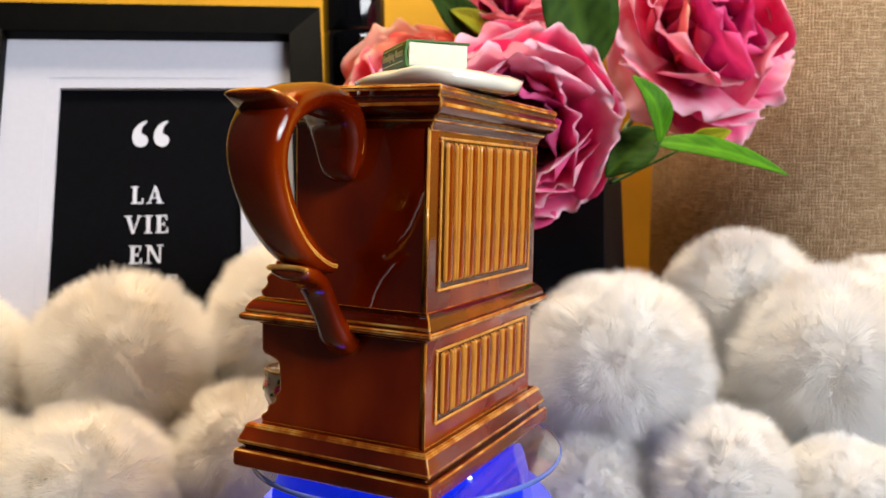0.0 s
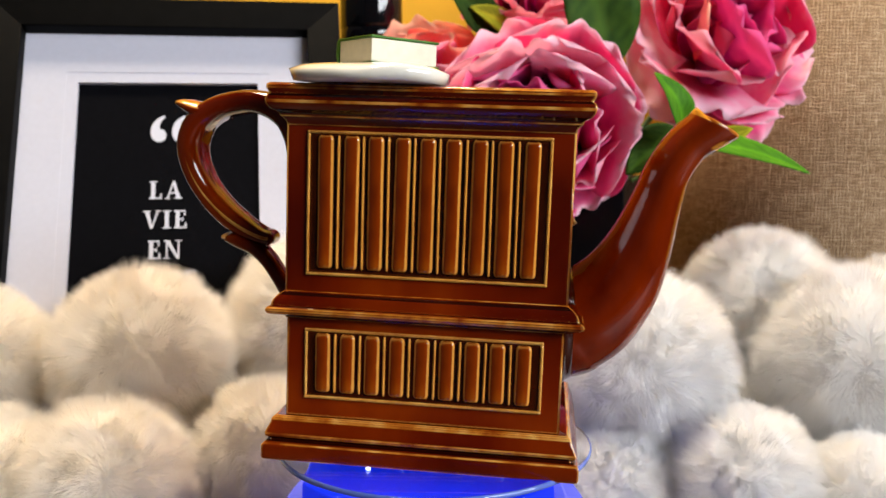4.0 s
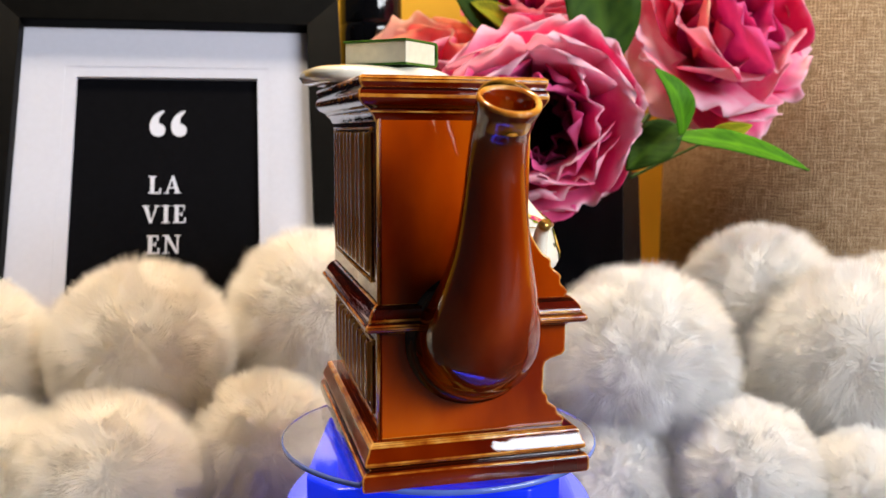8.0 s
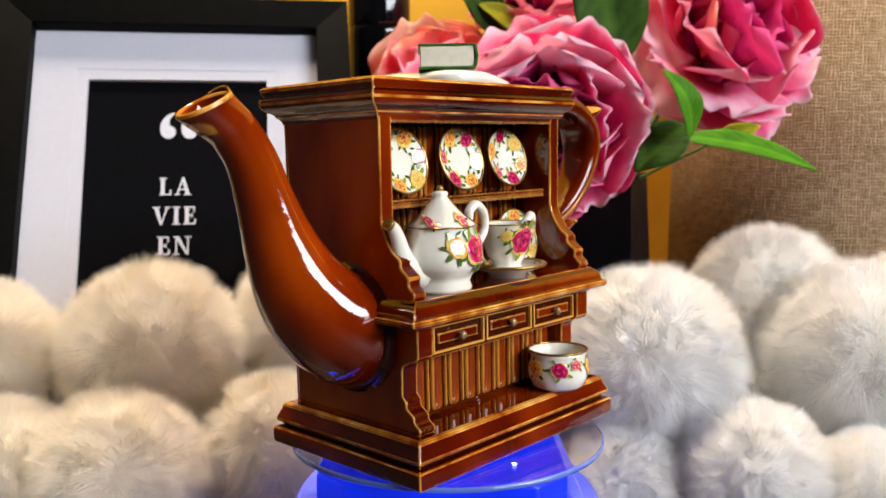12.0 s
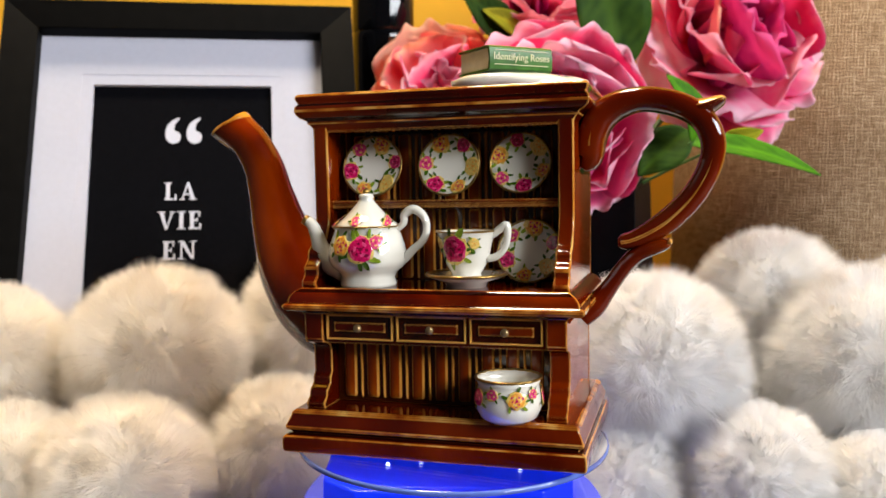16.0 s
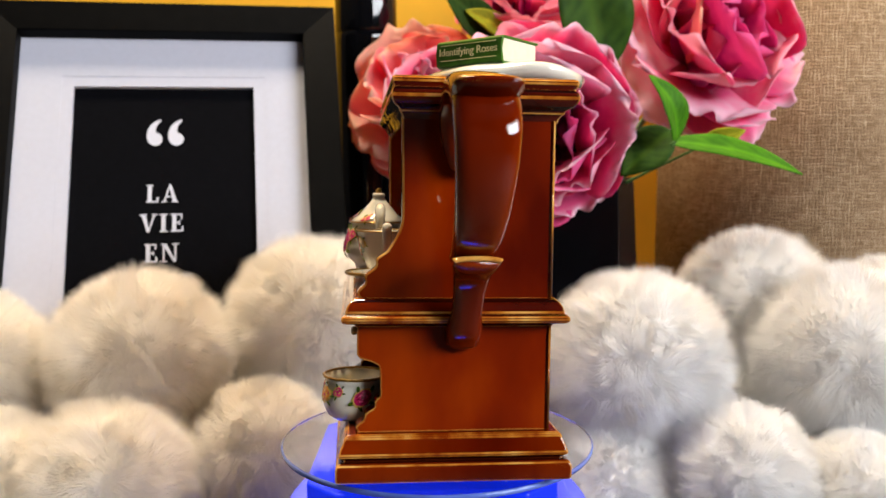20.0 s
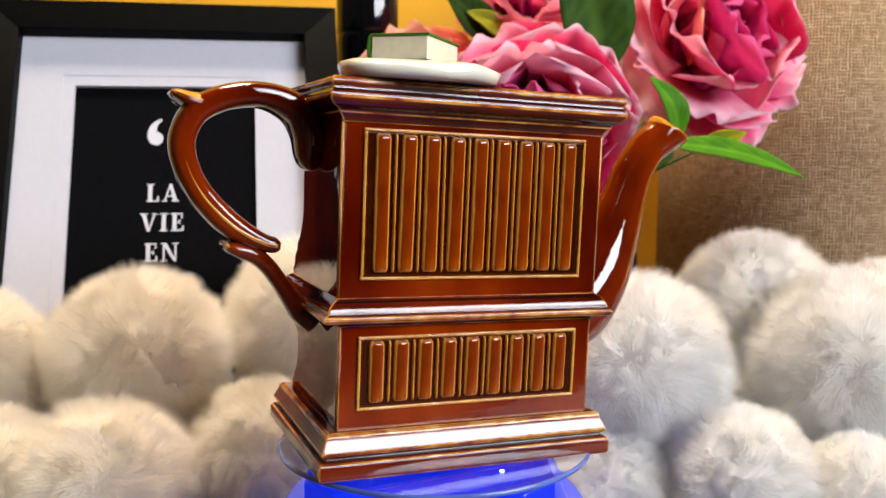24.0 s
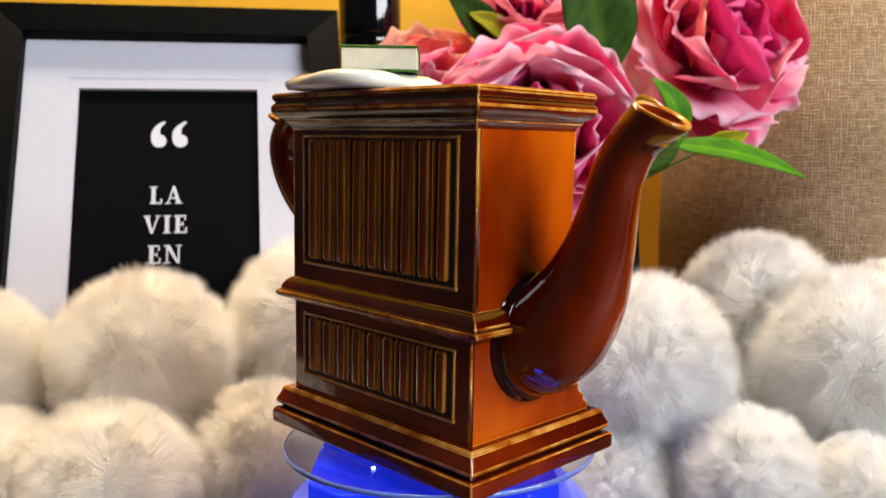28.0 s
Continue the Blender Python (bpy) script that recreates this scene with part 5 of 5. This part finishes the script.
def peony(centre, facing, radius, mats, seed, layers, stem_to, label, deep=0.30, extra=(), ring=0.06):
    """Layers: (count, tilt out in degrees, length and width as shares of the radius, cup, ruffle)."""
    rnd = random.Random(seed)
    m = Matrix.Translation(centre) @ Vector(facing).normalized().to_track_quat("Z", "Y").to_matrix().to_4x4()
    fl = thing("peony", m, label, "flower", "peonies in the vase")
    k = 0
    for li, (count, tilt, ln, wd, cup, ruf) in enumerate(layers):
        off = rnd.uniform(0, 360)
        for i in range(count):
            mtl = mats[min(li * len(mats) // len(layers), len(mats) - 1)]
            ob = petal(radius * ln * rnd.uniform(0.9, 1.1), radius * wd * rnd.uniform(0.9, 1.15), cup * rnd.uniform(0.8, 1.2), radius * ruf, seed * 100 + k, mtl, fl)
            ob.matrix_basis = pose(0, 0, -radius * deep, 0, 0, off + 360 * i / count + rnd.uniform(-10, 10)) @ pose(0, radius * ring, 0, -(tilt + rnd.uniform(-7, 7)), 0, 0) @ pose(0, 0, 0, 0, rnd.uniform(-10, 10), rnd.uniform(-12, 12))
            k += 1
    for az, tilt, ln, wd, cup, mtl in extra:
        ob = petal(radius * ln, radius * wd, cup, radius * 0.03, seed * 100 + k, mtl, fl)
        ob.matrix_basis = pose(0, 0, -radius * deep, 0, 0, az) @ pose(0, radius * 0.06, 0, -tilt, 0, 0)
        k += 1
    bm = bmesh.new()
    inv = m.inverted()
    # near-black plug paints the shade at the bottom of the bloom
    heart = bmesh.new()
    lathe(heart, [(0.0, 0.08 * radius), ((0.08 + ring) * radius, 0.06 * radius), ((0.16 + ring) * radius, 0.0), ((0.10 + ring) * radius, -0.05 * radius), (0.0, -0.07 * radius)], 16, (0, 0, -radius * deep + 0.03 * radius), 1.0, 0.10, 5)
    part("flower_heart", heart, PETAL_SHADED_HEART, fl, "plug at the flower's base, coloured as its shaded hollow", smooth=True)
    a = Vector((0, 0, -radius * deep))
    b = inv @ Vector(stem_to)
    tube(bm, spline([(*a, 0.0035, 0.0035), (*(a * 0.6 + b * 0.4 + Vector((0, 0, -0.03))), 0.003, 0.003), (*b, 0.003, 0.003)], 6), 8, up=(0.3, 1, 0.2))
    part("stem", bm, STEM_GREEN, fl, smooth=True)
    return fl


STEM = (0.152, 0.338, 0.12)
FULL = [(4, 10, 0.75, 0.48, 0.55, 0.04), (5, 30, 0.95, 0.62, 0.5, 0.045), (5, 52, 1.05, 0.72, 0.45, 0.05), (6, 72, 1.14, 0.74, 0.35, 0.045), (6, 92, 1.18, 0.74, 0.2, 0.04)]
WIDE = [(3, 16, 0.75, 0.55, 0.7, 0.05), (4, 34, 0.92, 0.70, 0.6, 0.05), (5, 56, 1.06, 0.82, 0.5, 0.05), (6, 80, 1.16, 0.80, 0.3, 0.045), (5, 98, 1.14, 0.74, 0.2, 0.04)]
OPEN = [(5, 10, 0.78, 0.52, 0.10, 0.06), (5, 20, 1.02, 0.70, 0.22, 0.05), (5, 34, 1.14, 0.84, 0.34, 0.05), (6, 48, 1.16, 0.82, 0.36, 0.05), (6, 66, 1.04, 0.78, 0.30, 0.05)]
peony((0.0850, 0.268, 0.188), (-0.14, -1.0, 0.04), 0.083, [PETAL_SHADED_HEART, PETAL_DEEP, PETAL_HOT, PETAL_HOT, PETAL_HOT], 11, OPEN, STEM, "open pink silk peony with ruffled petals round a hollow coloured as shade", 0.66, (), 0.26)
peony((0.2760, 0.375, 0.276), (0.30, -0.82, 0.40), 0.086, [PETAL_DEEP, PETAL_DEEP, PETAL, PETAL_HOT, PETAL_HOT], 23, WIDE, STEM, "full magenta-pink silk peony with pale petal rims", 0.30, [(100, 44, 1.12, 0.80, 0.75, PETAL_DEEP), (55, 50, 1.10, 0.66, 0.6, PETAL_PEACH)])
peony((-0.0100, 0.360, 0.219), (-0.15, -0.85, 0.40), 0.070, [PETAL_HOT, PETAL_PEACH, PETAL_PEACH], 37, WIDE, STEM, "half-open peach-pink silk peony")
peony((0.0950, 0.380, 0.312), (0.0, -0.6, 0.8), 0.060, [PETAL_DEEP, PETAL, PETAL], 41, FULL, STEM, "deep pink silk peony standing high")


def leaf(base, tip, width, normal, bend, material, stem_to, label):
    """A lance leaf from base to tip with a raised midrib and folded blade."""
    b, t, n = Vector(base), Vector(tip), Vector(normal)
    ax = (t - b)
    L = ax.length
    ax.normalize()
    n = (n - ax * n.dot(ax)).normalized()
    side = ax.cross(n)
    lf = thing("peony_leaf", Matrix.Translation(b), label, "leaf", "leaves among the peonies")
    bm = bmesh.new()
    ve = bm.verts.layers.float.new("vein")
    nu, nv = 8, 18
    grid = []
    for j in range(nv + 1):
        s = j / nv
        w = width * (math.sin(math.pi * s ** 0.75) ** 0.85) + 0.0006
        row = []
        for i in range(nu + 1):
            u = 2 * i / nu - 1
            p = ax * (L * s) + side * (w * u) + n * (bend * L * math.sin(math.pi * s) + 0.25 * w * abs(u) + 0.03 * width * math.sin(14 * s + 3 * u))
            v = bm.verts.new(p)
            v[ve] = 0.5 if i == nu // 2 else 0.12 * (1 + math.sin(40 * (s - 0.35 * abs(u))))
            row.append(v)
        grid.append(row)
    for a, c in zip(grid, grid[1:]):
        for i in range(nu):
            bm.faces.new((a[i], a[i + 1], c[i + 1], c[i]))
    ob = part("blade", bm, material, lf, smooth=True)
    md = ob.modifiers.new("cloth", "SOLIDIFY")
    md.thickness = 0.0007
    bm = bmesh.new()
    e = Vector(stem_to) - b
    tube(bm, spline([(0, 0, 0, 0.0012, 0.0012), (*(e * 0.5 + Vector((0, 0.01, 0))), 0.0015, 0.0015), (*e, 0.0018, 0.0018)], 5), 7, up=(0.2, 1, 0.3))
    part("leaf_stalk", bm, STEM_GREEN, lf, smooth=True)


leaf((0.152, 0.295, 0.236), (0.118, 0.278, 0.372), 0.036, (0.3, -1, 0.1), 0.05, LEAF_DARK, STEM, "broad dark green silk leaf with ribbed veins")
leaf((0.209, 0.250, 0.176), (0.181, 0.236, 0.231), 0.0145, (0.6, -1, 0.3), 0.16, LEAF_BRIGHT, STEM, "bright green silk leaf folded upwards")
leaf((0.206, 0.268, 0.176), (0.320, 0.250, 0.147), 0.0125, (0.1, -0.7, 0.7), 0.07, LEAF_BRIGHT, STEM, "long bright green lance leaf")
leaf((0.208, 0.264, 0.186), (0.163, 0.258, 0.146), 0.018, (-0.1, -1, 0.4), 0.05, LEAF_DARK, STEM, "dark green silk leaf hanging under the flowers")
leaf((0.060, 0.345, 0.275), (0.010, 0.325, 0.318), 0.017, (0.0, -1, 0.3), 0.05, LEAF_DARK, STEM, "dark green silk leaf")
leaf((0.240, 0.282, 0.172), (0.276, 0.270, 0.186), 0.009, (0.2, -1, 0.3), 0.06, LEAF_YELLOW, STEM, "small yellow-green silk leaf")
leaf((0.080, 0.345, 0.275), (0.030, 0.325, 0.300), 0.013, (0.2, -1, 0.5), 0.05, LEAF_YELLOW, STEM, "yellowish green silk leaf")


# ---- the room ----
def slab(name, x0, x1, y0, y1, z0, z1, material, label, category):
    bm = bmesh.new()
    box(bm, x0, x1, y0, y1, z0, z1)
    return tagged(part(name, bm, material), label, category, kind="structure")


slab("wall_back", -2.2, 3.5, 0.86, 0.96, -0.85, 3.2, WALL_YELLOW, "warm yellow painted wall behind the table", "wall")
# remaining slabs are unseen; their near-black colour holds fill light down
slab("wall_front", -2.2, 3.5, -4.8, -4.7, -0.85, 3.2, PLASTER, "dark plaster wall", "wall")
slab("wall_left", -2.2, -2.1, -4.7, 0.86, -0.85, 3.2, PLASTER, "dark plaster wall", "wall")
slab("wall_right_low", 3.4, 3.5, -4.7, 0.86, -0.85, 1.14, PLASTER, "dark plaster wall under the window", "wall")
slab("wall_right_high", 3.4, 3.5, -4.7, 0.86, 2.42, 3.2, PLASTER, "dark plaster wall over the window", "wall")
slab("wall_right_back", 3.4, 3.5, -0.62, 0.86, 1.14, 2.42, PLASTER, "dark plaster wall beside the window", "wall")
slab("wall_right_front", 3.4, 3.5, -4.7, -3.98, 1.14, 2.42, PLASTER, "dark plaster wall beside the window", "wall")
slab("floor", -2.2, 3.5, -4.8, 0.96, -0.90, -0.85, TABLE_WOOD, "dark wooden floor", "floor")
# the gap only serves the added overhead lamp
ceil_bm = bmesh.new()
for x0, x1, y0, y1 in ((-2.2, 3.5, 0.80, 0.96), (-2.2, 3.5, -4.8, 0.24), (-2.2, -0.90, 0.24, 0.80), (0.10, 3.5, 0.24, 0.80)):
    box(ceil_bm, x0, x1, y0, y1, 3.2, 3.25)
tagged(part("ceiling", ceil_bm, PLASTER), "dark plaster ceiling with a gap for the added overhead lamp", "ceiling", kind="structure")


def table():
    tb = thing("table", pose(0.05, 0.25, TABLE_Z), "dark wooden table under the display", "table")
    bm = bmesh.new()
    box(bm, -0.85, 0.85, -0.55, 0.58, -0.03, -0.0005)
    soften(bm, 0.004, -1, 2)
    part("tabletop", bm, TABLE_WOOD, tb, weighted=True)
    for x in (-0.78, 0.78):
        for y in (-0.48, 0.50):
            bm = bmesh.new()
            box(bm, x - 0.03, x + 0.03, y - 0.03, y + 0.03, -0.725, -0.03)
            soften(bm, 0.004, -1, 2)
            part("leg", bm, TABLE_WOOD, tb, weighted=True)


table()


# ---- what turns ----
TURNS = [(0, 244.0), (0.5, 235.0), (1, 225.9), (1.5, 217.8), (2, 210.1), (2.5, 201.1), (3, 190.6), (3.5, 181.3), (6, 138.1), (8, 104.4), (8.5, 96.6), (9, 89.6), (9.5, 81.9), (10, 75.1), (10.5, 66.7), (11, 59.4), (11.5, 52.4), (12, 46.8), (12.5, 38.9), (14.5, 6.1), (15, -0.8), (15.5, -9.3), (16, -16.0), (16.5, -21.8), (17, -31.0), (17.5, -40.4), (18, -49.5), (18.5, -56.6), (20, -84.7), (21, -101.6), (23.5, -148.2), (24, -157.9), (24.5, -166.6), (25, -174.3), (25.5, -183.3), (26, -193.5), (26.5, -202.4), (27, -209.8), (27.5, -217.4), (28, -225.8)]


def motions():
    rows_pot, rows_disc = [], []
    n = 56
    ts = [a for a, _ in TURNS]
    for i in range(n + 1):
        t = i * 0.5
        ang = float(np.interp(t, ts, [b for _, b in TURNS]))
        spin = pose(0, 0, 0, 0.09, 0.27, 0) @ pose(0, 0, 0, 0, 0, ang)
        rows_pot.append((t, spin @ pose(0.0019, 0, 0, -0.77, -1.73, 0)))
        rows_disc.append((t, pose(0, 0, -0.0032 - TABLE_Z, 0, 0, ang)))
    walk(pot, rows_pot)
    walk(pot_lid, rows_pot)
    walk(disc, rows_disc)


motions()
